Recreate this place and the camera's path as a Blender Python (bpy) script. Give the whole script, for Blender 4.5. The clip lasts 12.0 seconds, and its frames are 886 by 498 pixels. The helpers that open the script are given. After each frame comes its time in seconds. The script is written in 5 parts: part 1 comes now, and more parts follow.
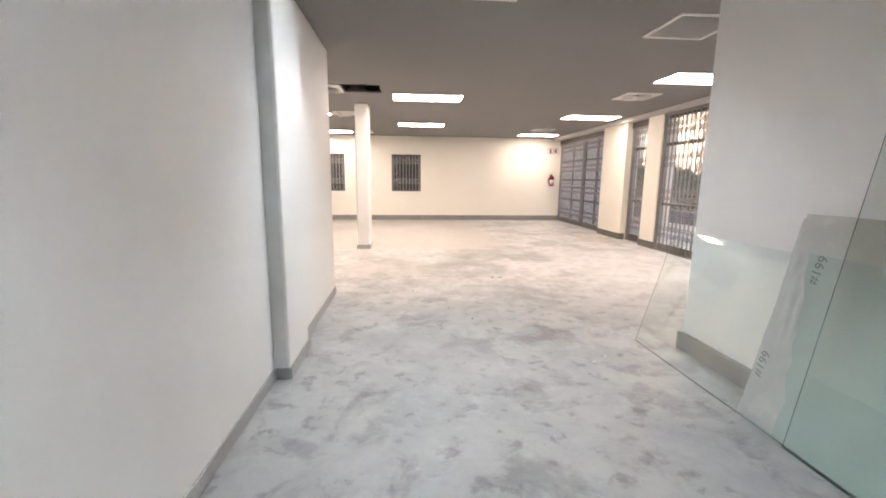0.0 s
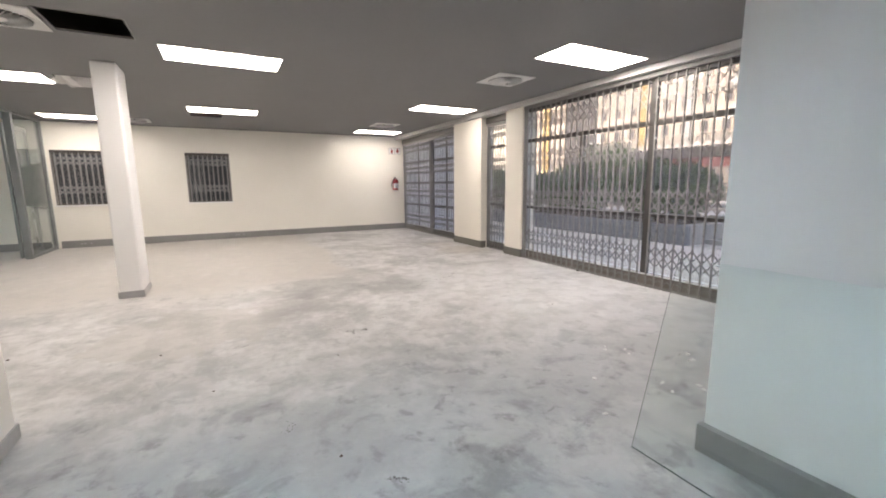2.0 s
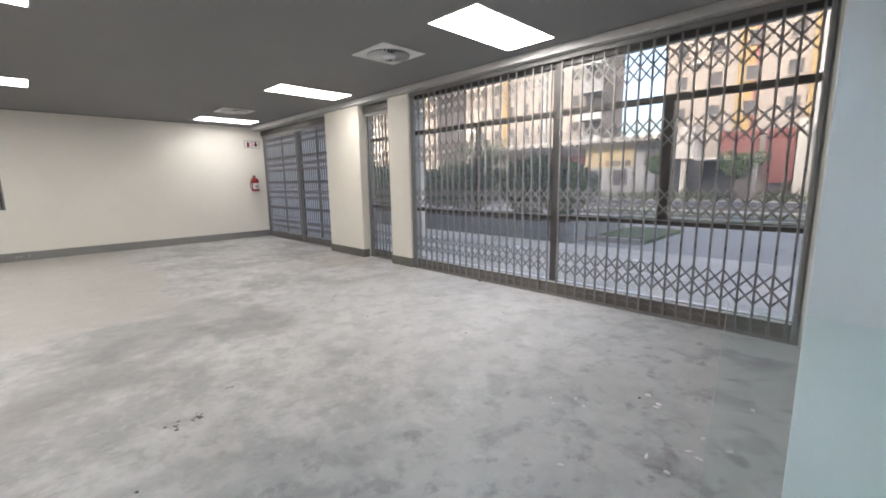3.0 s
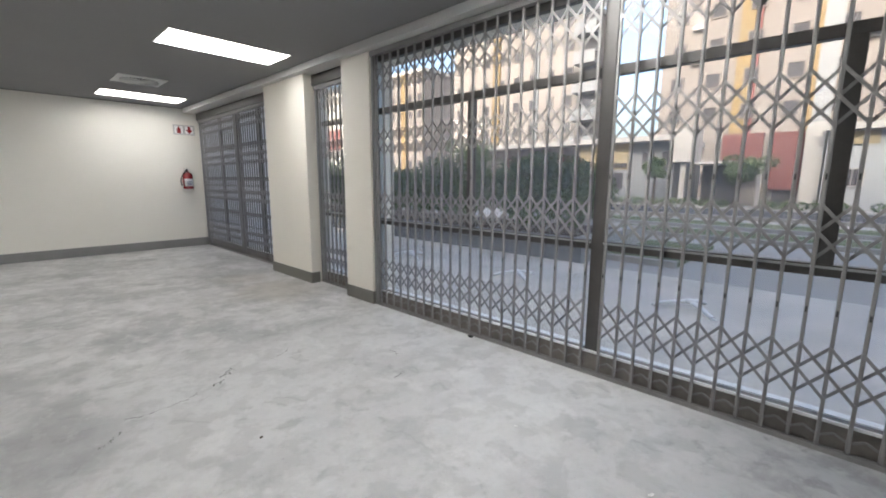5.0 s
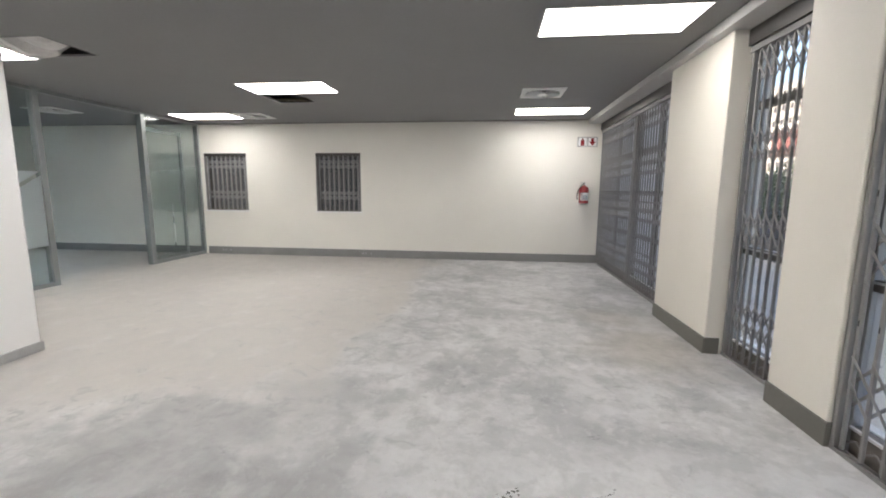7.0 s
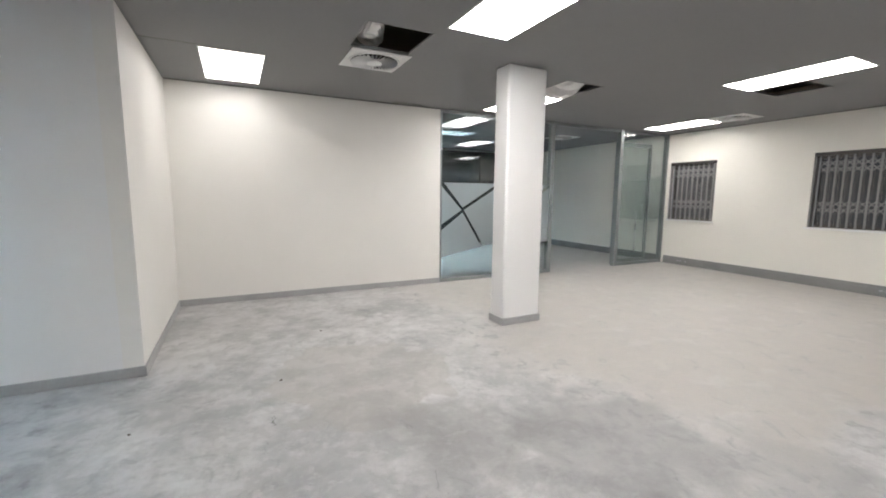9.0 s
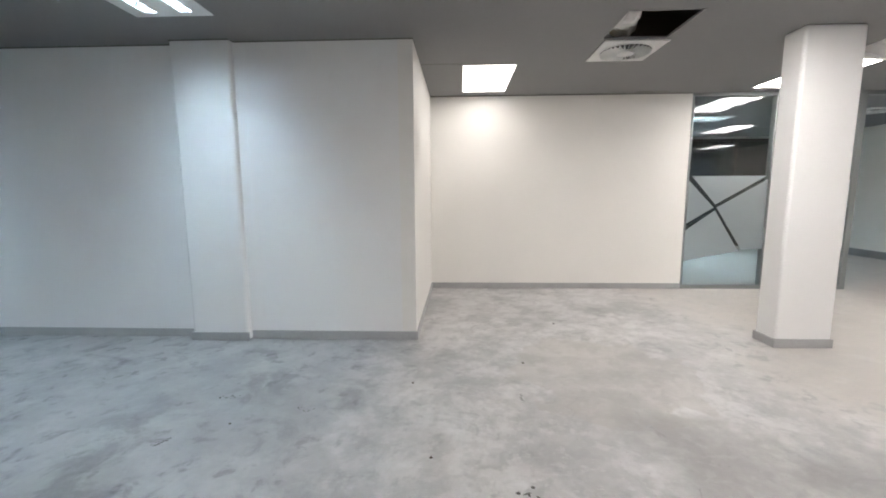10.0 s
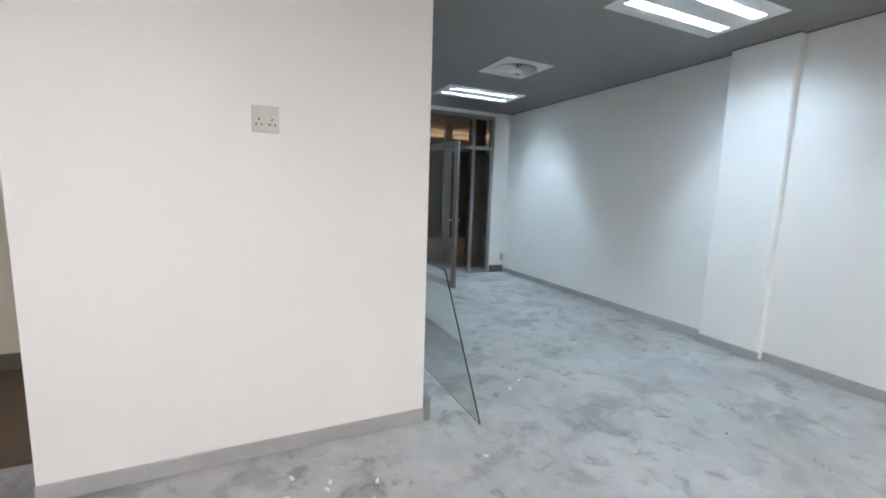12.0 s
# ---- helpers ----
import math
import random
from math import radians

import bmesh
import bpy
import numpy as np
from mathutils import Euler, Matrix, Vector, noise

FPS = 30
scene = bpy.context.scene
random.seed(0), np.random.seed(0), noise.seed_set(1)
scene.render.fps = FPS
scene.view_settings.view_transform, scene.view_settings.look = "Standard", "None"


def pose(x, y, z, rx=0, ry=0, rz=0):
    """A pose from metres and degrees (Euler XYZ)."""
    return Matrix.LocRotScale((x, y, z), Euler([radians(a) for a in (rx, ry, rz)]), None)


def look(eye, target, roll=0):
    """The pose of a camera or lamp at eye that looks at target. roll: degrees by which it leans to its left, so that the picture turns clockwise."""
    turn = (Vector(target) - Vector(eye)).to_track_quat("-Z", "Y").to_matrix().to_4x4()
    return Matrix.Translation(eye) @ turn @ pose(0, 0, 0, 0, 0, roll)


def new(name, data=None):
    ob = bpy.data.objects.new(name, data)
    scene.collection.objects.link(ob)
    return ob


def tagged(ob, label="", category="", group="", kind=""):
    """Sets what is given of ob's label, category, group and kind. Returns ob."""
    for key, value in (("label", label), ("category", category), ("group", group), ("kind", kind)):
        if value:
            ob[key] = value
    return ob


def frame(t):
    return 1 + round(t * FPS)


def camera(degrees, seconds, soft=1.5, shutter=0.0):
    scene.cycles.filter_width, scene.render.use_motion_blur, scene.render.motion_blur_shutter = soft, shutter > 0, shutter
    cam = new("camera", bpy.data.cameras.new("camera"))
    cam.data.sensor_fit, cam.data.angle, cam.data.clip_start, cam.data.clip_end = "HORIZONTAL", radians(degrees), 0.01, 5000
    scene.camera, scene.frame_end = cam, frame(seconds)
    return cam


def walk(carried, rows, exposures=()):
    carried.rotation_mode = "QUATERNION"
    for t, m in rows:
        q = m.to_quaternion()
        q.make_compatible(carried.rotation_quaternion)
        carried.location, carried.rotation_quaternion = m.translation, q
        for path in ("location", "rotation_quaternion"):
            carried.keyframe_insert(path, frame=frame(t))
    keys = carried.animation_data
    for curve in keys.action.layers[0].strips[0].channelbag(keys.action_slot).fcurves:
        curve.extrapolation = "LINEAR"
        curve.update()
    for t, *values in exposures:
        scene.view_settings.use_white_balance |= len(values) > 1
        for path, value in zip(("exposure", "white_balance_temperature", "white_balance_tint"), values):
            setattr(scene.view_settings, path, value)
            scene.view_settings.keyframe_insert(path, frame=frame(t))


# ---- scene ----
cam = camera(93.8, 12.0, soft=1.85)
PATH = [
    (0, (0.144, 0.234, 1.424), (0.31, 2.199, 1.09), 0.6),
    (0.5, (0.102, 0.694, 1.422), (0.559, 2.613, 1.092), 0.4),
    (1, (0.048, 1.242, 1.426), (0.653, 3.121, 1.105), -0.1),
    (1.5, (0.175, 1.774, 1.422), (0.904, 3.609, 1.107), -0.4),
    (2, (0.366, 2.312, 1.395), (1.283, 4.062, 1.085), -0.5),
    (2.5, (0.613, 2.839, 1.411), (1.765, 4.443, 1.093), -0.7),
    (3, (0.917, 3.368, 1.405), (2.303, 4.773, 1.081), -0.9),
    (3.2, (1.05, 3.521, 1.425), (2.511, 4.846, 1.094), -1.0),
    (4.8, (2.324, 4.594, 1.439), (3.834, 5.863, 1.109), 0.2),
    (5, (2.462, 4.751, 1.422), (3.895, 6.107, 1.095), 0.3),
    (5.5, (2.815, 5.089, 1.43), (3.966, 6.692, 1.105), 0.5),
    (6, (3.144, 5.428, 1.436), (3.914, 7.247, 1.119), 0.3),
    (6.5, (3.256, 5.809, 1.44), (3.556, 7.764, 1.141), 0.3),
    (7, (3.352, 6.072, 1.448), (3.124, 8.04, 1.169), 0.4),
    (7.5, (3.354, 6.209, 1.444), (2.607, 8.046, 1.182), 0.5),
    (7.7, (3.315, 6.213, 1.448), (2.386, 7.965, 1.19), 0.3),
    (9.3, (3.14, 5.972, 1.457), (1.256, 6.59, 1.192), 0.3),
    (9.5, (3.151, 5.917, 1.456), (1.216, 6.344, 1.184), 0.0),
    (10, (3.206, 5.756, 1.444), (1.225, 5.677, 1.179), -0.3),
    (10.5, (3.221, 5.633, 1.469), (1.328, 5.044, 1.205), 0.0),
    (11, (3.198, 5.698, 1.457), (1.535, 4.618, 1.198), 1.0),
    (11.5, (3.306, 5.766, 1.445), (2.004, 4.272, 1.173), 1.8),
    (12, (3.457, 5.733, 1.44), (2.623, 3.935, 1.169), 1.8),
]
# the clip starts warm and dims and cools as the camera meets the daylight
EXPOSURES = [(0.0, 2.97, 7800, 22), (1.5, 2.68, 7300, 18), (2.5, 2.38, 6650, 13), (5.0, 2.11, 6250, 9), (6.5, 2.26, 6300, 10), (7.5, 2.34, 6450, 11), (9.5, 2.34, 6350, 11), (10.5, 2.46, 6600, 14), (11.0, 2.46, 6550, 14), (12.0, 2.76, 6550, 13)]
walk(cam, [(t, look(eye, target, roll)) for t, eye, target, roll in PATH], EXPOSURES)

# ---------------------------------------------------------------- world, sun, exposure
world = bpy.data.worlds.new("world")
scene.world = world
world.use_nodes = True
wn = world.node_tree.nodes
sky = wn.new("ShaderNodeTexSky")
sky.sky_type, sky.sun_disc = "NISHITA", False
sky.sun_elevation, sky.sun_rotation = radians(30), radians(258)
sky.air_density, sky.dust_density, sky.ozone_density = 0.9, 7.0, 0.6
wn["Background"].inputs["Strength"].default_value = 0.15
world.node_tree.links.new(sky.outputs[0], wn["Background"].inputs["Color"])

sun = new("sun", bpy.data.lights.new("sun", "SUN"))
sun.data.energy, sun.data.angle, sun.data.color = 0.5, radians(10.0), (1.0, 0.91, 0.82)
sun.matrix_world = look((-40, -9, 23.7), (0, 0, 0))

PANEL_LIGHT, MID_PANEL, DIM_PANEL, WEAK_PANEL, TUBE_LIGHT, COVE_LIGHT = 6.8, 5.3, 2.95, 1.55, 30.5, 1.0

# ---------------------------------------------------------------- materials


def mat(name, color, rough=0.6, var=0.12, scale=3.0, fine=40.0, bump=0.05, metal=0.0, tint=None, spec=0.5):
    """A surface with broad stains and fine grain; tint is the colour of its stains."""
    m = bpy.data.materials.new(name)
    m.use_nodes = True
    n, l = m.node_tree.nodes, m.node_tree.links
    b = n["Principled BSDF"]
    b.inputs["Metallic"].default_value = metal
    b.inputs["Specular IOR Level"].default_value = spec
    tc = n.new("ShaderNodeTexCoord")
    big, small = n.new("ShaderNodeTexNoise"), n.new("ShaderNodeTexNoise")
    for node, sc, de in ((big, scale, 5), (small, fine, 4)):
        node.inputs["Scale"].default_value, node.inputs["Detail"].default_value = sc, de
        l.new(tc.outputs["Object"], node.inputs["Vector"])
    ramp = n.new("ShaderNodeValToRGB")
    ramp.color_ramp.elements[0].position, ramp.color_ramp.elements[1].position = 0.35, 0.68
    dark = tint or tuple(c * (1 - var * 2) for c in color)
    ramp.color_ramp.elements[0].color, ramp.color_ramp.elements[1].color = (*dark, 1), (*color, 1)
    l.new(big.outputs["Fac"], ramp.inputs["Fac"])
    mix = n.new("ShaderNodeMix")
    mix.data_type, mix.blend_type = "RGBA", "OVERLAY"
    mix.inputs["Factor"].default_value = var * 1.5
    l.new(ramp.outputs["Color"], mix.inputs["A"])
    l.new(small.outputs["Fac"], mix.inputs["B"])
    l.new(mix.outputs["Result"], b.inputs["Base Color"])
    rr = n.new("ShaderNodeMapRange")
    rr.inputs["To Min"].default_value, rr.inputs["To Max"].default_value = max(0.02, rough - 0.1), min(1, rough + 0.1)
    l.new(big.outputs["Fac"], rr.inputs["Value"])
    l.new(rr.outputs["Result"], b.inputs["Roughness"])
    if bump:
        bp = n.new("ShaderNodeBump")
        bp.inputs["Strength"].default_value, bp.inputs["Distance"].default_value = bump, 0.01
        l.new(small.outputs["Fac"], bp.inputs["Height"])
        l.new(bp.outputs["Normal"], b.inputs["Normal"])
    return m


def glow(name, color, strength):
    m = bpy.data.materials.new(name)
    m.use_nodes = True
    b = m.node_tree.nodes["Principled BSDF"]
    b.inputs["Base Color"].default_value = (0.8, 0.8, 0.8, 1)
    b.inputs["Emission Color"].default_value = (*color, 1)
    b.inputs["Emission Strength"].default_value = strength
    return m


def glass(name, color, rough=0.0, trans=1.0, ior=1.45):
    m = bpy.data.materials.new(name)
    m.use_nodes = True
    n, l = m.node_tree.nodes, m.node_tree.links
    b = n["Principled BSDF"]
    b.inputs["Base Color"].default_value = (*color, 1)
    b.inputs["Transmission Weight"].default_value = trans
    b.inputs["IOR"].default_value = ior
    tc, no, rr = n.new("ShaderNodeTexCoord"), n.new("ShaderNodeTexNoise"), n.new("ShaderNodeMapRange")
    no.inputs["Scale"].default_value = 4.0
    rr.inputs["To Min"].default_value, rr.inputs["To Max"].default_value = rough, rough + 0.03
    l.new(tc.outputs["Object"], no.inputs["Vector"])
    l.new(no.outputs["Fac"], rr.inputs["Value"])
    l.new(rr.outputs["Result"], b.inputs["Roughness"])
    return m


def screed(name):
    """Bare cement floor: pale trowelled patches, darker blotches, scuffs and specks."""
    m = bpy.data.materials.new(name)
    m.use_nodes = True
    n, l = m.node_tree.nodes, m.node_tree.links
    b = n["Principled BSDF"]
    tc = n.new("ShaderNodeTexCoord")

    def noisy(scale, detail, dist=0.0, rough=0.55, stretch=(1, 1, 1), turn=0.0):
        mp, no = n.new("ShaderNodeMapping"), n.new("ShaderNodeTexNoise")
        mp.inputs["Scale"].default_value = stretch
        mp.inputs["Rotation"].default_value = (0, 0, turn)
        no.inputs["Scale"].default_value, no.inputs["Detail"].default_value = scale, detail
        no.inputs["Distortion"].default_value, no.inputs["Roughness"].default_value = dist, rough
        l.new(tc.outputs["Object"], mp.inputs["Vector"])
        l.new(mp.outputs["Vector"], no.inputs["Vector"])
        return no.outputs["Fac"]

    def step(fac, lo, hi):
        r = n.new("ShaderNodeMapRange")
        r.interpolation_type = "SMOOTHSTEP"
        r.inputs["From Min"].default_value, r.inputs["From Max"].default_value = lo, hi
        l.new(fac, r.inputs["Value"])
        return r.outputs["Result"]

    def blend(a, c, fac, amount=1.0):
        x = n.new("ShaderNodeMix")
        x.data_type = "RGBA"
        mul = n.new("ShaderNodeMath")
        mul.operation = "MULTIPLY"
        mul.inputs[1].default_value = amount
        l.new(fac, mul.inputs[0])
        l.new(mul.outputs[0], x.inputs["Factor"])
        if isinstance(a, tuple):
            x.inputs["A"].default_value = (*a, 1)
        else:
            l.new(a, x.inputs["A"])
        x.inputs["B"].default_value = (*c, 1)
        return x.outputs["Result"]

    def mask(axis, lo, hi, wobble=0.0):
        """Rises from 0 to 1 between lo and hi along one axis, with a ragged edge."""
        sep, add = n.new("ShaderNodeSeparateXYZ"), n.new("ShaderNodeMath")
        l.new(tc.outputs["Object"], sep.inputs[0])
        add.operation = "MULTIPLY_ADD"
        l.new(noisy(0.9, 6, 0.4), add.inputs[0])
        add.inputs[1].default_value = wobble
        l.new(sep.outputs[axis], add.inputs[2])
        return step(add.outputs[0], lo + wobble / 2, hi + wobble / 2)

    def times(p, q):
        mul = n.new("ShaderNodeMath")
        mul.operation = "MULTIPLY"
        l.new(p, mul.inputs[0])
        l.new(q, mul.inputs[1])
        return mul.outputs[0]

    def blob(cx, cy, r, soft=0.45):
        """A ragged round stain."""
        vd, ma = n.new("ShaderNodeVectorMath"), n.new("ShaderNodeMath")
        vd.operation = "DISTANCE"
        vd.inputs[1].default_value = (cx, cy, 0)
        l.new(tc.outputs["Object"], vd.inputs[0])
        ma.operation = "MULTIPLY_ADD"
        l.new(noisy(2.2, 7, 0.2), ma.inputs[0])
        ma.inputs[1].default_value = r * 1.5
        l.new(vd.outputs["Value"], ma.inputs[2])
        return step(ma.outputs[0], r * 1.75, r * (1.75 - soft))

    broad = step(noisy(0.42, 6, 0.3), 0.38, 0.62)
    patch = step(noisy(1.0, 10, 0.15, 0.60, turn=0.5), 0.45, 0.60)
    smear = step(noisy(1.7, 10, 0.2, 0.62, (1, 1.15, 1), 0.9), 0.50, 0.62)
    lumps = step(noisy(6.5, 5, 0.3, 0.60), 0.52, 0.63)
    grit = step(noisy(16, 8, 0.4, 0.7), 0.44, 0.70)
    pale = step(noisy(3.0, 9, 0.15, 0.60, (1.15, 1, 1), 2.1), 0.53, 0.66)
    mott = step(noisy(4.6, 9, 0.15, 0.60, turn=0.3), 0.48, 0.58)
    contour = noisy(1.1, 3, 0.6, 0.5, turn=1.1)
    arc = times(step(contour, 0.488, 0.499), step(contour, 0.512, 0.5))
    speck = step(noisy(45, 3, 0.0, 0.5), 0.69, 0.74)
    scuff = step(noisy(5.5, 6, 1.0, 0.6, (0.7, 1.8, 1), 0.6), 0.655, 0.70)
    # darker tone and blotches towards the entrance, rising below y 5.9
    entrance_side = mask("Y", 5.9, 4.4, 1.6)
    entrance_blotch = times(entrance_side, step(noisy(2.6, 8, 0.4, 0.62, turn=1.3), 0.50, 0.64))
    west = mask("X", 2.35, 2.0, 1.4)
    north = mask("Y", 7.5, 9.1, 1.6)
    zone = times(west, north)
    keep = n.new("ShaderNodeMapRange")
    keep.inputs["To Min"].default_value, keep.inputs["To Max"].default_value = 1.0, 0.35
    l.new(zone, keep.inputs["Value"])
    # a smoothly trowelled strip along the gates, and rough flecked screed beyond it
    slab = times(times(mask("X", 2.6, 2.85, 0.4), mask("Y", 8.5, 8.35, 0.35)), mask("Y", 3.9, 4.7, 1.2))
    calm = n.new("ShaderNodeMapRange")
    calm.inputs["To Min"].default_value, calm.inputs["To Max"].default_value = 1.0, 0.4
    l.new(slab, calm.inputs["Value"])
    rough_ = times(times(calm.outputs["Result"], keep.outputs["Result"]), keep.outputs["Result"])
    dark_fleck = times(step(noisy(5.5, 9, 0.35, 0.66, turn=0.8), 0.49, 0.60), rough_)
    pale_fleck = times(step(noisy(8.0, 8, 0.3, 0.66, (1.3, 1, 1), 1.9), 0.54, 0.64), rough_)
    patch, smear = times(patch, rough_), times(smear, rough_)
    rim = times(step(zone, 0.25, 0.45), step(zone, 0.75, 0.55))
    col = blend((0.56, 0.553, 0.543), (0.49, 0.485, 0.48), broad, 0.9)
    col = blend(col, (0.55, 0.548, 0.545), slab, 0.5)
    col = blend(col, (0.445, 0.418, 0.382), zone, 0.9)
    col = blend(col, (0.36, 0.358, 0.352), patch, 0.7)
    col = blend(col, (0.30, 0.30, 0.298), smear, 0.48)
    col = blend(col, (0.35, 0.348, 0.343), times(mott, keep.outputs["Result"]), 0.45)
    col = blend(col, (0.31, 0.308, 0.304), dark_fleck, 0.32)
    col = blend(col, (0.60, 0.597, 0.59), pale_fleck, 0.32)
    col = blend(col, (0.30, 0.30, 0.295), times(arc, mott), 0.45)
    col = blend(col, (0.27, 0.27, 0.27), times(lumps, smear), 0.5)
    col = blend(col, (0.30, 0.304, 0.306), entrance_side, 0.66)
    col = blend(col, (0.165, 0.168, 0.170), entrance_blotch, 0.6)
    col = blend(col, (0.11, 0.11, 0.11), times(times(lumps, mott), entrance_side), 0.5)
    pale_share = n.new("ShaderNodeMapRange")
    pale_share.inputs["To Min"].default_value, pale_share.inputs["To Max"].default_value = 1.0, 0.3
    l.new(entrance_side, pale_share.inputs["Value"])
    col = blend(col, (0.66, 0.655, 0.64), times(times(pale, keep.outputs["Result"]), pale_share.outputs["Result"]), 0.38)
    col = blend(col, (0.30, 0.30, 0.295), times(rim, lumps), 0.7)
    col = blend(col, (0.38, 0.38, 0.375), grit, 0.30)
    col = blend(col, (0.20, 0.20, 0.20), times(scuff, patch), 0.5)
    for cx, cy, r_, tone, amount, soft in ((4.85, 9.9, 0.75, (0.30, 0.27, 0.225), 0.55, 0.7), (4.75, 10.9, 0.5, (0.31, 0.28, 0.235), 0.45, 0.7), (-0.05, 6.9, 0.75, (0.38, 0.362, 0.335), 0.5, 0.08),
                                           (1.05, 7.2, 0.55, (0.27, 0.262, 0.25), 0.5, 0.5), (2.2, 8.5, 0.7, (0.30, 0.298, 0.29), 0.4, 0.6), (1.5, 8.0, 0.75, (0.235, 0.233, 0.228), 0.55, 0.5), (2.35, 7.55, 0.5, (0.24, 0.238, 0.232), 0.45, 0.5), (0.3, 3.6, 0.6, (0.27, 0.275, 0.278), 0.4, 0.6), (0.7, 4.4, 0.55, (0.25, 0.252, 0.255), 0.4, 0.5)):
        col = blend(col, tone, blob(cx, cy, r_, soft), amount)
    col = blend(col, (0.15, 0.14, 0.13), speck, 0.35)
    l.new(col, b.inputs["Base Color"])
    rr = n.new("ShaderNodeMapRange")
    rr.inputs["To Min"].default_value, rr.inputs["To Max"].default_value = 0.48, 0.75
    l.new(patch, rr.inputs["Value"])
    l.new(rr.outputs["Result"], b.inputs["Roughness"])
    bp = n.new("ShaderNodeBump")
    bp.inputs["Strength"].default_value, bp.inputs["Distance"].default_value = 0.25, 0.004
    l.new(grit, bp.inputs["Height"])
    l.new(bp.outputs["Normal"], b.inputs["Normal"])
    return m


M_FLOOR = screed("bare_screed")
M_WALL = mat("white_wall_paint", (0.80, 0.795, 0.785), 0.55, 0.015, 1.2, 60, 0.03)
M_NORTH = mat("warm_off_white_paint", (0.80, 0.775, 0.71), 0.55, 0.015, 1.2, 60, 0.03)
M_WEST = mat("faintly_warm_white_paint", (0.80, 0.782, 0.742), 0.55, 0.015, 1.2, 60, 0.03)
M_CREAM = mat("cream_wall_paint", (0.78, 0.74, 0.66), 0.55, 0.02, 1.2, 60, 0.03)
M_CEIL = mat("grey_ceiling_paint", (0.248, 0.248, 0.248), 0.8, 0.03, 1.0, 50, 0.02)
M_TRIM = mat("pale_grey_plaster_trim", (0.56, 0.553, 0.54), 0.6, 0.03, 2, 50, 0.03)
M_SKIRT = mat("grey_skirting_paint", (0.25, 0.25, 0.245), 0.45, 0.06, 3, 40, 0.03)
M_SKIRT_PALE = mat("pale_grey_skirting_paint", (0.40, 0.40, 0.40), 0.45, 0.06, 3, 40, 0.03)
M_SKIRT_DARK = mat("dark_olive_skirting_paint", (0.15, 0.145, 0.125), 0.45, 0.06, 3, 40, 0.03)
M_GATE = mat("silver_grey_powder_coat", (0.235, 0.228, 0.222), 0.5, 0.06, 8, 60, 0.02, 0.05)
M_BAR = mat("pale_grey_bar_paint", (0.235, 0.24, 0.25), 0.45, 0.05, 8, 60, 0.02)
M_FRAME = mat("dark_bronze_aluminium", (0.085, 0.08, 0.075), 0.4, 0.08, 5, 60, 0.02, 0.4)
M_ALU = mat("satin_aluminium", (0.42, 0.43, 0.43), 0.35, 0.05, 5, 80, 0.01, 0.75)
M_POST = mat("grey_green_aluminium", (0.26, 0.275, 0.272), 0.4, 0.05, 5, 80, 0.01, 0.45)
M_DOORALU = mat("dull_grey_aluminium", (0.24, 0.245, 0.25), 0.4, 0.05, 5, 80, 0.01, 0.5)
M_STEEL = mat("brushed_steel", (0.62, 0.62, 0.62), 0.28, 0.05, 6, 90, 0.01, 0.9)
M_MIRROR = mat("polished_reflector", (0.80, 0.81, 0.82), 0.12, 0.02, 6, 90, 0.0, 1.0)
M_BLADE = mat("satin_louvre_aluminium", (0.22, 0.225, 0.23), 0.4, 0.03, 6, 90, 0.0, 0.6)
M_PLINTH = mat("grimy_brown_plinth_board", (0.20, 0.18, 0.16), 0.7, 0.12, 4, 30, 0.08)
M_WHITE = mat("white_plastic", (0.80, 0.80, 0.79), 0.35, 0.02, 5, 60, 0.0)
M_DIFF = mat("off_white_metal", (0.78, 0.78, 0.77), 0.4, 0.03, 5, 60, 0.0)
M_PLATE = mat("ivory_plastic", (0.60, 0.59, 0.56), 0.35, 0.02, 5, 60, 0.0)
M_BLACK = mat("black_void", (0.02, 0.02, 0.022), 0.6, 0.1, 4, 30, 0.0)
M_RED = mat("red_enamel", (0.25, 0.014, 0.016), 0.28, 0.05, 5, 40, 0.0)
M_BLACKRUB = mat("black_rubber", (0.025, 0.025, 0.025), 0.6, 0.1, 6, 60, 0.0)
M_FOIL = mat("crumpled_foil_duct", (0.80, 0.785, 0.77), 0.42, 0.08, 7, 30, 0.9, 0.1)
M_PANEL = glow("warm_white_led_panel", (1.0, 0.965, 0.93), PANEL_LIGHT)
# glow set per panel, weaker near walls to soften hot spots
M_PANEL_MID = glow("mid_led_panel", (1.0, 0.96, 0.92), MID_PANEL)
M_PANEL_DIM = glow("dim_led_panel", (1.0, 0.955, 0.91), DIM_PANEL)
M_PANEL_WEAK = glow("weak_led_panel", (1.0, 0.955, 0.91), WEAK_PANEL)
M_TUBE = glow("cool_white_tube", (0.61, 0.83, 0.98), TUBE_LIGHT)
# stronger glow for the office fittings, boosted to brighten that room
M_TUBE_BRIGHT = glow("boosted_cool_white_tube", (0.60, 0.84, 1.0), TUBE_LIGHT * 2.3)
M_COVE = glow("warm_cove_strip", (1.0, 0.74, 0.42), COVE_LIGHT)
M_GLASS = glass("clear_glass", (0.95, 0.98, 0.97))
M_VEILED = glass("veiled_window_glass", (0.96, 0.98, 0.98), ior=1.2)
M_TINTED = glass("obscured_door_glass", (0.80, 0.85, 0.92), 0.1, ior=1.2)


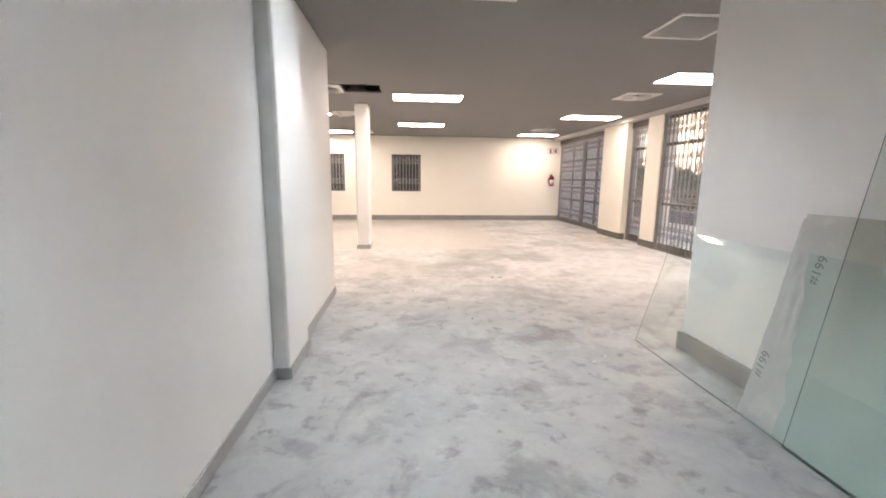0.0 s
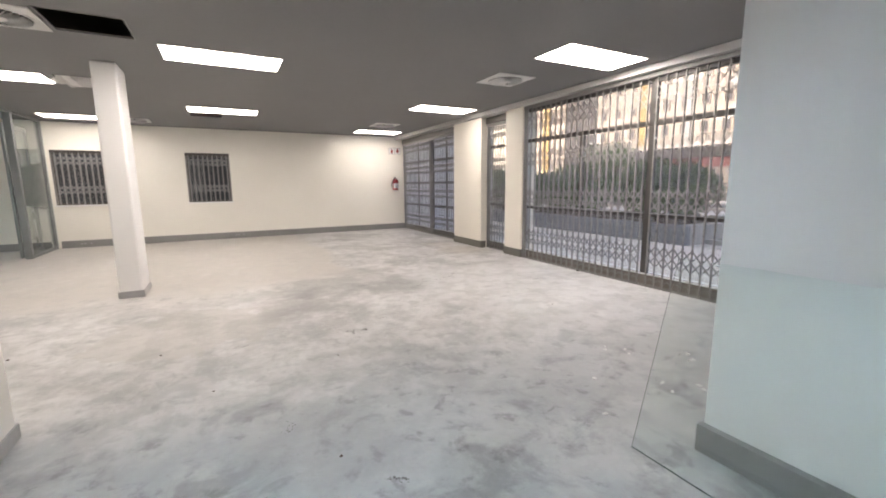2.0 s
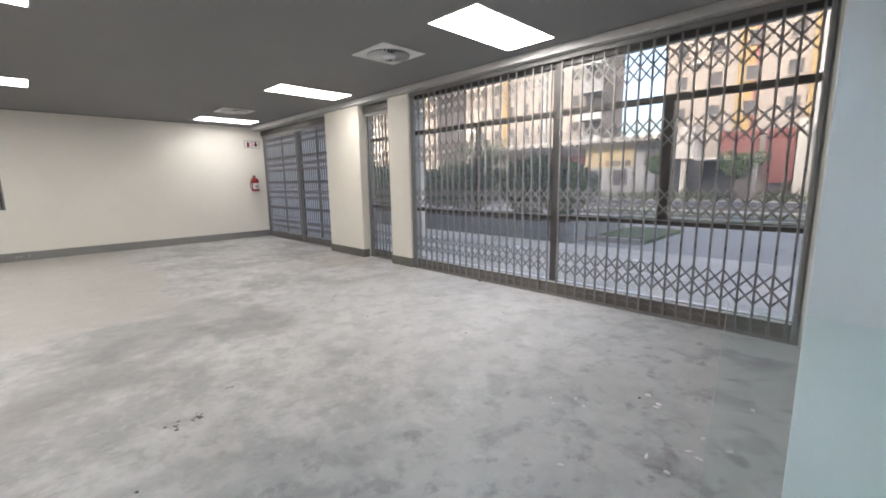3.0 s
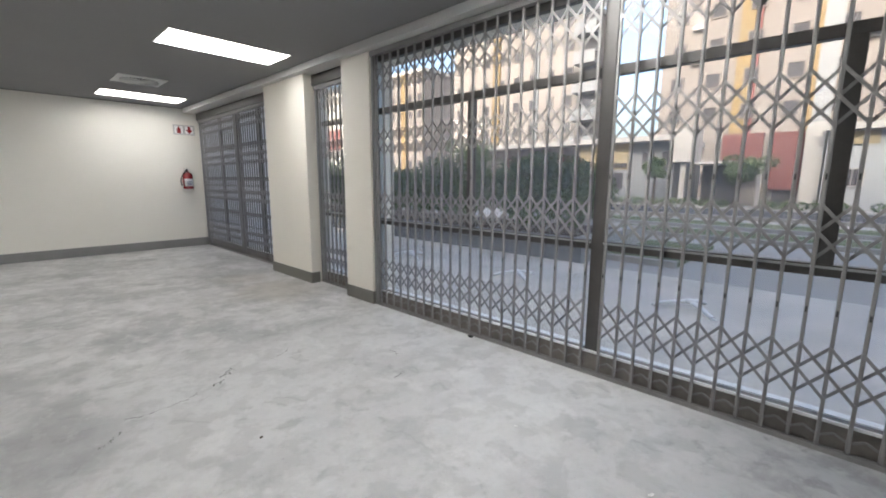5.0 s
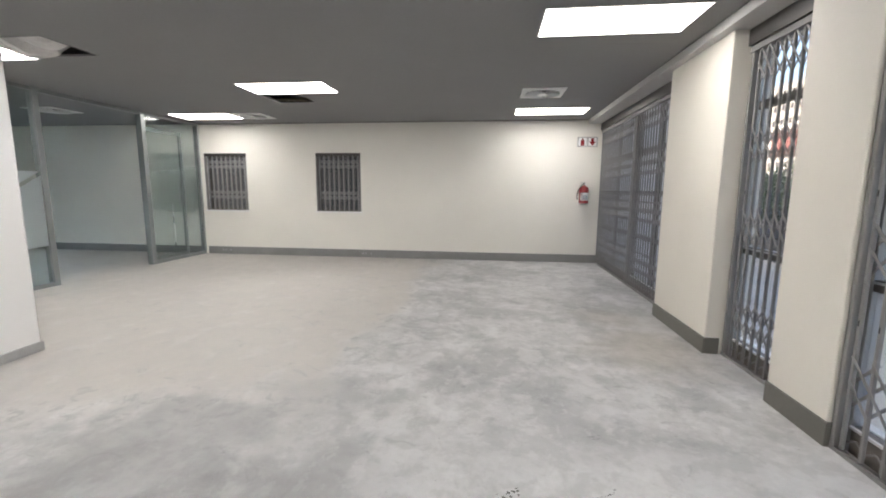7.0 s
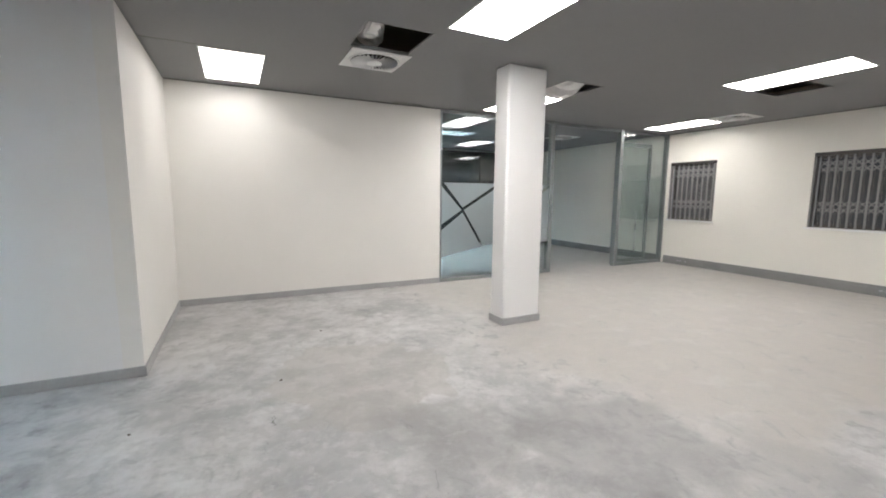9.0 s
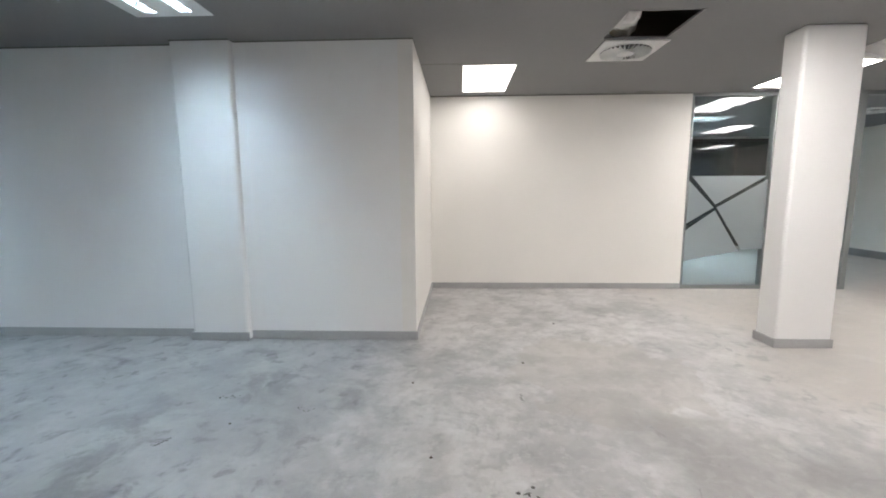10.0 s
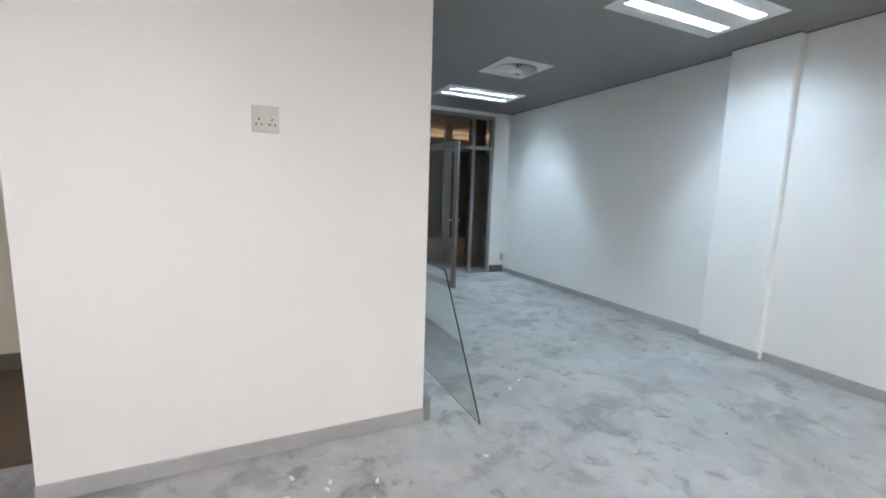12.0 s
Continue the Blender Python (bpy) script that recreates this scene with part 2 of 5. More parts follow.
def add_veil(m, lo, hi):
    """Adds a scattering veil to both sides of a pane, as haze over the view."""
    n, l = m.node_tree.nodes, m.node_tree.links
    scatter, veil, mix = n.new("ShaderNodeBsdfDiffuse"), n.new("ShaderNodeBsdfTranslucent"), n.new("ShaderNodeMixShader")
    both, rng_, cloud = n.new("ShaderNodeAddShader"), n.new("ShaderNodeMapRange"), n.new("ShaderNodeTexNoise")
    scatter.inputs["Color"].default_value = (0.10, 0.10, 0.10, 1)
    veil.inputs["Color"].default_value = (0.72, 0.75, 0.80, 1)
    cloud.inputs["Scale"].default_value, cloud.inputs["Detail"].default_value = 1.5, 6
    rng_.inputs["To Min"].default_value, rng_.inputs["To Max"].default_value = lo, hi
    l.new(cloud.outputs["Fac"], rng_.inputs["Value"])
    l.new(rng_.outputs["Result"], mix.inputs["Fac"])
    l.new(scatter.outputs[0], both.inputs[0])
    l.new(veil.outputs[0], both.inputs[1])
    l.new(n["Principled BSDF"].outputs[0], mix.inputs[1])
    l.new(both.outputs[0], mix.inputs[2])
    l.new(mix.outputs[0], n["Material Output"].inputs["Surface"])


add_veil(M_VEILED, 0.03, 0.09)
add_veil(M_TINTED, 0.55, 0.8)
M_GREEN = glass("greenish_float_glass", (0.90, 0.95, 0.935))
M_PARTITION = glass("partition_glass", (0.84, 0.90, 0.89))
M_FROST = glass("frosted_film", (0.60, 0.66, 0.675), 0.30, 0.72)
M_HAZE = glass("thin_frosted_film", (0.86, 0.91, 0.89), 0.16, 0.96)
M_STACK = glass("stacked_sheet_glass", (0.66, 0.79, 0.755), 0.12, 0.55)
M_EDGE = mat("dark_glass_edge", (0.06, 0.10, 0.09), 0.3, 0.05, 5, 40, 0.0)
M_EDGE_SIDE = mat("dark_green_side_edge", (0.16, 0.21, 0.20), 0.3, 0.05, 5, 40, 0.0)
M_DOORGLASS = glass("thin_door_glass", (0.95, 0.97, 0.97), 0.0, 1.0, 1.22)
M_MARKER = mat("faded_black_marker", (0.09, 0.09, 0.09), 0.6, 0.1, 8, 60, 0.0)
M_FILM = mat("crinkled_plastic_film", (0.80, 0.81, 0.80), 0.25, 0.03, 5, 14, 0.6)
M_FILM.node_tree.nodes["Principled BSDF"].inputs["Alpha"].default_value = 0.5
M_WOOD = mat("brown_timber_board", (0.085, 0.052, 0.036), 0.5, 0.15, 6, 30, 0.05)
M_DARKWALL = mat("charcoal_corridor_wall", (0.10, 0.10, 0.105), 0.6, 0.05, 2, 40, 0.03)
M_LIFT = mat("mauve_grey_corridor_tile", (0.43, 0.385, 0.39), 0.4, 0.08, 2, 30, 0.03)
M_PASSAGE = mat("brown_passage_floor", (0.16, 0.12, 0.085), 0.6, 0.12, 2, 30, 0.05)


def random_tone(m, amount):
    """Lets each object of the material differ a little in tone."""
    n, l = m.node_tree.nodes, m.node_tree.links
    b = n["Principled BSDF"]
    src = b.inputs["Base Color"].links[0].from_socket
    oi, mr, mix = n.new("ShaderNodeObjectInfo"), n.new("ShaderNodeMapRange"), n.new("ShaderNodeMix")
    mr.inputs["To Min"].default_value, mr.inputs["To Max"].default_value = 1 - amount, 1 + amount
    mix.data_type, mix.blend_type = "RGBA", "MULTIPLY"
    mix.inputs["Factor"].default_value = 1.0
    l.new(oi.outputs["Random"], mr.inputs["Value"])
    l.new(src, mix.inputs["A"])
    l.new(mr.outputs["Result"], mix.inputs["B"])
    l.new(mix.outputs["Result"], b.inputs["Base Color"])


# ---------------------------------------------------------------- mesh helpers


def add_box(bm, x0, x1, y0, y1, z0, z1, bevel=0.0, m=None):
    """An upright box between two corners, edges rounded off by bevel, moved by m."""
    t = Matrix.LocRotScale(((x0 + x1) / 2, (y0 + y1) / 2, (z0 + z1) / 2), None, (x1 - x0, y1 - y0, z1 - z0))
    made = bmesh.ops.create_cube(bm, size=1.0, matrix=t)["verts"]
    if bevel:
        edges = list({e for v in made for e in v.link_edges})
        made = bmesh.ops.bevel(bm, geom=edges, offset=bevel, segments=2, profile=0.5, affect="EDGES")["verts"]
    if m is not None:
        bmesh.ops.transform(bm, matrix=m, verts=list({v for v in made}))
    return bm


def box(x0, x1, y0, y1, z0, z1, bevel=0.0):
    return add_box(bmesh.new(), x0, x1, y0, y1, z0, z1, bevel)


def add_cyl(bm, r0, r1, z0, z1, segs=20, m=None):
    t = Matrix.Translation((0, 0, (z0 + z1) / 2))
    if m is not None:
        t = m @ t
    bmesh.ops.create_cone(bm, cap_ends=True, segments=segs, radius1=r0, radius2=r1, depth=z1 - z0, matrix=t)
    return bm


def lathe(profile, segs=24):
    """A turned solid from (radius, height) steps."""
    bm = bmesh.new()
    rings = []
    for r, z in profile:
        rings.append([bm.verts.new((r * math.cos(2 * math.pi * i / segs), r * math.sin(2 * math.pi * i / segs), z)) for i in range(segs)])
    for a, b in zip(rings, rings[1:]):
        for i in range(segs):
            bm.faces.new((a[i], a[(i + 1) % segs], b[(i + 1) % segs], b[i]))
    bm.faces.new(rings[0][::-1])
    bm.faces.new(rings[-1])
    return bm


def to_mesh(name, bm, material, smooth=False):
    me = bpy.data.meshes.new(name)
    bm.to_mesh(me)
    bm.free()
    me.materials.append(material)
    if smooth:
        for p in me.polygons:
            p.use_smooth = True
    return me


def part(name, bm, material, parent=None, label="", smooth=False):
    """A bmesh as one mesh object, under a thing or a part."""
    ob = new(name, to_mesh(name, bm, material, smooth))
    ob.parent = parent
    return tagged(ob, label)


def share(name, me, parent, m):
    ob = new(name, me)
    ob.parent = parent
    ob.matrix_basis = m
    return ob


def thing(name, label, category, m=None, group=""):
    ob = new(name)
    ob.empty_display_size = 0.1
    if m is not None:
        ob.matrix_basis = m
    return tagged(ob, label, category, group)


def fixed(name, bm, material, label="", category="", smooth=False):
    return tagged(part(name, bm, material, None, "", smooth), label, category, "", "structure")


def pierced(a0, a1, b0, b1, c0, c1, holes, axes="xyz"):
    """A slab a0..a1 by b0..b1, c0..c1 thick, with rectangular holes right through. axes names the world axes of a, b and c."""
    la = sorted({a0, a1, *[v for h in holes for v in h[:2]]})
    lb = sorted({b0, b1, *[v for h in holes for v in h[2:]]})
    bm = bmesh.new()
    seen = {}

    def vert(a, b, c):
        if (a, b, c) not in seen:
            d = dict(zip(axes, (a, b, c)))
            seen[a, b, c] = bm.verts.new((d["x"], d["y"], d["z"]))
        return seen[a, b, c]

    def solid(i, j):
        if not (0 <= i < len(la) - 1 and 0 <= j < len(lb) - 1):
            return False
        u, v = (la[i] + la[i + 1]) / 2, (lb[j] + lb[j + 1]) / 2
        return not any(h[0] < u < h[1] and h[2] < v < h[3] for h in holes)

    for i in range(len(la) - 1):
        for j in range(len(lb) - 1):
            if not solid(i, j):
                continue
            p, q, r, s = la[i], la[i + 1], lb[j], lb[j + 1]
            for c in (c0, c1):
                bm.faces.new([vert(p, r, c), vert(q, r, c), vert(q, s, c), vert(p, s, c)])
            for di, dj, e in ((-1, 0, ((p, r), (p, s))), (1, 0, ((q, r), (q, s))), (0, -1, ((p, r), (q, r))), (0, 1, ((p, s), (q, s)))):
                if not solid(i + di, j + dj):
                    (ea, eb), (fa, fb) = e
                    bm.faces.new([vert(ea, eb, c0), vert(fa, fb, c0), vert(fa, fb, c1), vert(ea, eb, c1)])
    bmesh.ops.recalc_face_normals(bm, faces=bm.faces)
    return bm


# ---------------------------------------------------------------- plan
H = 2.85                       # ceiling
EAST, NORTH = 5.295, 14.75     # inner faces
GLAZED_X = -3.07               # west wall and its glass partition
BOX_Y = 5.33                   # where the entrance leg widens
WEST_A, WEST_P, WEST_B = -0.81, -0.70, -0.77
SOUTH = -0.77
BLOCK_W, BLOCK_N, BLOCK_E = 2.505, 3.455, 4.37
PIER1, PIER2 = (9.93, 11.12), (8.535, 9.062)
GATE_END = 3.63
LIGHT_X = ((-2.81, -1.60), (-0.12, 1.11), (3.73, 4.97))

# ---------------------------------------------------------------- structure
fixed("floor", box(-8.2, 5.75, SOUTH - 0.1, NORTH + 0.3, -0.15, 0.0), M_FLOOR, "bare grey cement screed floor with blotches and trowel marks", "floor")
HOLES = [(-0.90, -0.29, 7.07, 7.66), (-0.12, 0.48, 12.20, 12.76), (-1.50, -0.86, 9.70, 10.28),
         (-0.19, 1.01, 3.21, 3.81), (-0.15, 1.03, 0.02, 0.58), (-5.55, -5.0, 9.7, 10.9), (-7.6, -7.05, 9.9, 11.1)]
fixed("ceiling", pierced(-8.2, 5.75, SOUTH - 0.1, NORTH + 0.3, H, H + 0.02, HOLES), M_CEIL, "flush matt grey painted board ceiling", "ceiling")
fixed("roof_slab", box(-8.3, 5.9, SOUTH - 0.12, NORTH + 0.4, 3.35, 3.6), M_DARKWALL, "dark concrete slab above the ceiling void", "slab")

# north wall with its two barred windows
WIN = ((-3.0, -2.0), (-0.42, 0.575))
WZ0, WZ1 = 0.985, 2.225
fixed("wall_north", pierced(-8.2, 5.9, 0.0, 3.35, NORTH, NORTH + 0.25, [(a, b, WZ0, WZ1) for a, b in WIN], "xzy"), M_NORTH, "smooth off-white painted wall", "wall")
# west
fixed("wall_west", box(GLAZED_X - 0.12, GLAZED_X, BOX_Y, 9.08, 0, H), M_WEST, "smooth off-white painted wall", "wall")
fixed("wall_box", box(GLAZED_X - 0.12, WEST_B, BOX_Y - 0.14, BOX_Y, 0, H), M_WEST, "smooth off-white painted wall end", "wall")
fixed("wall_entrance_b", box(WEST_B - 0.15, WEST_B, 3.655, BOX_Y - 0.14, 0, H), M_WALL, "smooth white painted wall", "wall")
fixed("wall_entrance_pilaster", box(WEST_P - 0.3, WEST_P, 3.095, 3.655, 0, H, 0.022), M_WALL, "white painted pilaster", "wall")
fixed("wall_entrance_a", box(WEST_A - 0.15, WEST_A, SOUTH - 0.1, 3.095, 0, H), M_WALL, "smooth white painted wall", "wall")
# block between entrance and gates, passage behind it
fixed("wall_block", box(BLOCK_W, BLOCK_E, SOUTH - 0.1, BLOCK_N, 0, H, 0.004), M_WALL, "smooth white painted block of wall", "wall")
fixed("wall_passage_end", box(BLOCK_E, 5.75, 1.50, 1.65, 0, H), M_CREAM, "cream painted wall at the end of a passage", "wall")
fixed("wall_passage_east", box(EAST, EAST + 0.4, 1.65, GATE_END - 0.22, 0, H), M_CREAM, "cream painted wall", "wall")
fixed("wall_gate_pier", box(EAST + 0.01, EAST + 0.4, GATE_END - 0.22, GATE_END, 0, H), M_CREAM, "cream painted pier beside the gates", "wall")
fixed("passage_floor", box(BLOCK_E, EAST, 1.65, 3.1, 0.0, 0.004), M_PASSAGE, "brown floor covering in the passage", "floor")
# piers of the gate wall
for y0, y1 in (PIER1, PIER2):
    fixed("wall_pier", box(EAST, EAST + 0.33, y0, y1, 0, H - 0.08, 0.008), M_CREAM, "cream painted wall pier between barred openings", "wall")
fixed("trim_bulkhead", box(EAST - 0.085, EAST + 0.33, GATE_END - 0.22, NORTH, H - 0.085, H - 0.001, 0.006), M_TRIM, "pale grey plaster bulkhead strip along the ceiling edge", "trim")
# unseen masses above and beside the room, added to shade terrace and shops
fixed("wall_shading_facade", box(5.66, 5.95, -1.0, NORTH + 0.4, H - 0.06, 18.0), M_CREAM, "unseen plain facade, added to keep sun off the terrace", "wall")
fixed("wall_shading_mass", box(-8.3, 5.66, -7.0, NORTH + 0.4, 3.62, 18.0), M_CREAM, "unseen plain upper storeys, added as a sun block", "wall")
fixed("wall_shading_south", box(-8.3, 5.95, -22.0, -7.0, -0.4, 18.0), M_CREAM, "unseen plain wing, added as a sun block", "wall")
fixed("wall_shading_north", box(-8.3, 5.95, 17.22, 34.0, -0.4, 18.0), M_CREAM, "unseen plain wing, added to block sun and darken the north windows", "wall")
# entrance wall
fixed("wall_south_wing", box(WEST_A, -0.50, SOUTH - 0.1, SOUTH, 0, H), M_WALL, "white painted wall wing", "wall")
fixed("wall_south", box(0.93, BLOCK_W, SOUTH - 0.1, SOUTH, 0, H), M_WALL, "white painted wall", "wall")
# second room behind the glass
fixed("wall_back_south", box(-8.05, WEST_A - 0.15, SOUTH - 0.1, SOUTH, 0, H), M_WALL, "white painted wall of a closed back room", "wall")
fixed("wall_office_west", box(-8.2, -8.05, SOUTH - 0.1, NORTH, 0, H), M_WALL, "white painted wall of the glazed office", "wall")
fixed("wall_office_south", box(-8.05, GLAZED_X - 0.12, 7.0, 7.15, 0, H), M_WALL, "white painted wall of the glazed office", "wall")
# corridor outside the entrance door
fixed("corridor_floor", box(-4.0, 5.0, -6.2, SOUTH - 0.1, -0.15, -0.002), M_LIFT, "grey tiled corridor floor", "floor")
fixed("wall_corridor_back", box(-4.0, 5.0, -6.35, -6.2, 0, 3.3), M_DARKWALL, "charcoal corridor wall", "wall")
fixed("wall_corridor_west", box(-4.0, -3.85, -6.2, SOUTH - 0.1, 0, 3.3), M_DARKWALL, "charcoal corridor wall", "wall")
fixed("wall_corridor_east", box(4.85, 5.0, -6.2, SOUTH - 0.1, 0, 3.3), M_DARKWALL, "charcoal corridor wall", "wall")
fixed("wall_corridor_front", pierced(-4.0, 5.0, 0, 3.3, SOUTH - 0.16, SOUTH - 0.102, [(-0.5, 0.93, -1, 2.8)], "xzy"), M_DARKWALL, "charcoal corridor wall", "wall")
fixed("corridor_ceiling", box(-4.0, 5.0, -6.2, SOUTH - 0.17, 2.95, 3.0), M_LIFT, "grey corridor ceiling", "ceiling")


def skirting(name, x0, x1, y0, y1, h, material, label):
    fixed(name, box(x0, x1, y0, y1, 0.0, h, 0.004), material, label, "skirting")


T = 0.014
LOW = "low pale grey painted skirting board"
skirting("baseboard_north", GLAZED_X + 0.06, EAST + 0.2, NORTH - T, NORTH, 0.165, M_SKIRT, "grey painted skirting board with a stepped top")
skirting("baseboard_north_cap", GLAZED_X + 0.06, EAST + 0.2, NORTH - T - 0.006, NORTH - T, 0.125, M_SKIRT, "grey painted skirting board")
skirting("baseboard_office", -8.05, GLAZED_X - 0.12, NORTH - T, NORTH, 0.165, M_SKIRT, "grey painted skirting board")
skirting("baseboard_west", GLAZED_X, GLAZED_X + T, BOX_Y + T, 9.08, 0.085, M_SKIRT_PALE, LOW)
skirting("baseboard_box", GLAZED_X, WEST_B + T, BOX_Y, BOX_Y + T, 0.085, M_SKIRT_PALE, LOW)
skirting("baseboard_entrance_b", WEST_B, WEST_B + T, 3.655 + T, BOX_Y, 0.085, M_SKIRT_PALE, LOW)
skirting("baseboard_pilaster", WEST_P, WEST_P + T, 3.095 - T, 3.655 + T, 0.085, M_SKIRT_PALE, LOW)
skirting("baseboard_pilaster_side", WEST_A + T, WEST_P, 3.095 - T, 3.095, 0.085, M_SKIRT_PALE, LOW)
skirting("baseboard_entrance_a", WEST_A, WEST_A + T, SOUTH, 3.095 - T, 0.085, M_SKIRT_PALE, LOW)
skirting("baseboard_wing", WEST_A + T, -0.50, SOUTH, SOUTH + T, 0.13, M_SKIRT_DARK, "dark grey skirting board")
skirting("baseboard_block_west", BLOCK_W - 0.045, BLOCK_W, SOUTH, BLOCK_N + T, 0.15, M_SKIRT, "grey painted skirting board")
skirting("baseboard_block_north", BLOCK_W, BLOCK_E, BLOCK_N, BLOCK_N + T, 0.085, M_SKIRT_PALE, LOW)
skirting("baseboard_passage", BLOCK_E, EAST, 1.65, 1.65 + T, 0.13, M_SKIRT_DARK, "dark skirting board")
for y0, y1 in (PIER1, PIER2):
    skirting("baseboard_pier", EAST - T, EAST, y0 - T, y1, 0.15, M_SKIRT_DARK, "dark olive-grey painted skirting board")
    skirting("baseboard_pier_side", EAST, EAST + 0.12, y0 - T, y0, 0.15, M_SKIRT_DARK, "dark olive-grey painted skirting board")

# dark strips paint the shadow line along the tops of the walls
for nm, x0, x1, y0, y1 in (("trim_gap_west", GLAZED_X, GLAZED_X + 0.003, BOX_Y, 9.08), ("trim_gap_box", GLAZED_X + 0.003, WEST_B, BOX_Y, BOX_Y + 0.003),
                           ("trim_gap_entrance_b", WEST_B, WEST_B + 0.003, 3.655, BOX_Y), ("trim_gap_entrance_a", WEST_A, WEST_A + 0.003, SOUTH, 3.095),
                           ("trim_gap_pilaster", WEST_P, WEST_P + 0.003, 3.095, 3.655), ("trim_gap_north", GLAZED_X, EAST - 0.09, NORTH - 0.003, NORTH)):
    fixed(nm, box(x0, x1, y0, y1, H - 0.012, H - 0.001), M_SKIRT_DARK, "dark strip painting the shadow gap where wall meets ceiling", "trim")

fixed("trim_ceiling_joint", box(-1.565, -1.555, BOX_Y, 5.79, H - 0.003, H - 0.0005), M_SKIRT_DARK, "open joint between ceiling boards", "trim")
fixed("trim_ceiling_slot", box(GLAZED_X + 0.05, GLAZED_X + 0.12, 8.25, 8.7, H - 0.004, H - 0.0005), M_SKIRT_DARK, "dark slot in the ceiling edge", "trim")

# ---------------------------------------------------------------- column
CX0, CX1, CY0, CY1 = -0.89, -0.635, 8.69, 9.205
col = thing("column", "square white plastered column with grey skirting", "column")
part("shaft", box(CX0, CX1, CY0, CY1, 0, H, 0.025), M_WALL, col)
bm = bmesh.new()
add_box(bm, CX0 - 0.012, CX1 + 0.012, CY0 - 0.012, CY1 + 0.012, 0, 0.085, 0.006)
part("skirting", bm, M_SKIRT_PALE, col, "low pale grey skirting")

# ---------------------------------------------------------------- ceiling fittings


def led_panel(x0, x1, y0, y1, material):
    t = thing("ceiling_light", "flush white LED ceiling panel, lit", "ceiling light", Matrix.Translation(((x0 + x1) / 2, (y0 + y1) / 2, H)), "LED panels")
    a, b = (x1 - x0) / 2, (y1 - y0) / 2
    part("frame", pierced(-a, a, -b, b, -0.007, -0.001, [(-a + 0.012, a - 0.012, -b + 0.012, b - 0.012)]), M_WHITE, t, "thin white frame")
    part("diffuser", box(-a + 0.012, a - 0.012, -b + 0.012, b - 0.012, -0.005, -0.001), material, t, "glowing opal diffuser")
    return t


def troffer(x0, x1, y0, y1, tube_material=None):
    """A recessed fitting with two tubes between bright reflectors."""
    cx, cy = (x0 + x1) / 2, (y0 + y1) / 2
    t = thing("ceiling_light", "recessed twin-tube ceiling light with white reflector, lit cool white", "ceiling light", Matrix.Translation((cx, cy, H)), "tube lights")
    a, b = (x1 - x0) / 2, (y1 - y0) / 2
    turned = b > a
    if turned:
        a, b = b, a
        t.matrix_basis = pose(cx, cy, H, 0, 0, 90)
    slots = [(-a + 0.06, a - 0.06, s - 0.05, s + 0.05) for s in (-0.14, 0.14)]
    part("frame", pierced(-a - 0.012, a + 0.012, -b - 0.012, b + 0.012, -0.006, -0.001, slots), M_DIFF, t, "off-white louvre plate")
    for x0_, x1_, y0_, y1_ in slots:
        lamp, mid = bmesh.new(), (y0_ + y1_) / 2
        for e in (-1, 1):
            lip = [lamp.verts.new((x, mid + e * w, z)) for x, w, z in ((x0_, 0.05, -0.001), (x1_, 0.05, -0.001), (x1_, 0.026, 0.125), (x0_, 0.026, 0.125), (x0_, 0.053, -0.001), (x1_, 0.053, -0.001), (x1_, 0.029, 0.125), (x0_, 0.029, 0.125))]
            for f in ((0, 1, 2, 3), (4, 5, 6, 7), (0, 1, 5, 4), (2, 3, 7, 6), (0, 3, 7, 4), (1, 2, 6, 5)):
                lamp.faces.new([lip[k] for k in f])
        bmesh.ops.recalc_face_normals(lamp, faces=lamp.faces)
        add_box(lamp, x0_ - 0.003, x0_, mid - 0.05, mid + 0.05, -0.001, 0.125)
        add_box(lamp, x1_, x1_ + 0.003, mid - 0.05, mid + 0.05, -0.001, 0.125)
        add_box(lamp, x0_, x1_, mid - 0.03, mid + 0.03, 0.125, 0.13)
        blade = to_mesh("louvre_blade", add_box(bmesh.new(), -0.0015, 0.0015, y0_ + 0.012, y1_ - 0.012, -0.001, 0.031), M_BLADE)
        bay = part("reflector", lamp, M_MIRROR, t, "bright slanted mirror reflector")
        part("tube", add_cyl(bmesh.new(), 0.018, 0.018, x0_ + 0.03, x1_ - 0.03, 14, Matrix.Translation((0, (y0_ + y1_) / 2, 0.086)) @ pose(0, 0, 0, 0, 90, 0)), tube_material or M_TUBE, bay, "glowing fluorescent tube")
        for k in range(1, 12):
            share("louvre_blade", blade, bay, Matrix.Translation((x0_ + (x1_ - x0_) * k / 12, 0, 0)))
    return t


for i, j, y0 in ((2, 0, 5.78), (2, 2, 9.57), (2, 2, 13.52), (1, 1, 7.70), (1, 1, 11.52), (0, 3, 5.79), (0, 1, 9.72), (0, 2, 13.54)):
    led_panel(*LIGHT_X[i], y0, y0 + 0.6, (M_PANEL, M_PANEL_MID, M_PANEL_DIM, M_PANEL_WEAK)[j])
troffer(-0.19, 1.01, 3.21, 3.81)
troffer(-0.15, 1.03, 0.02, 0.58)
troffer(-5.55, -5.0, 9.7, 10.9, M_TUBE_BRIGHT)
# unseen extra fitting, added only to brighten the office
troffer(-7.6, -7.05, 9.9, 11.1, M_TUBE_BRIGHT)


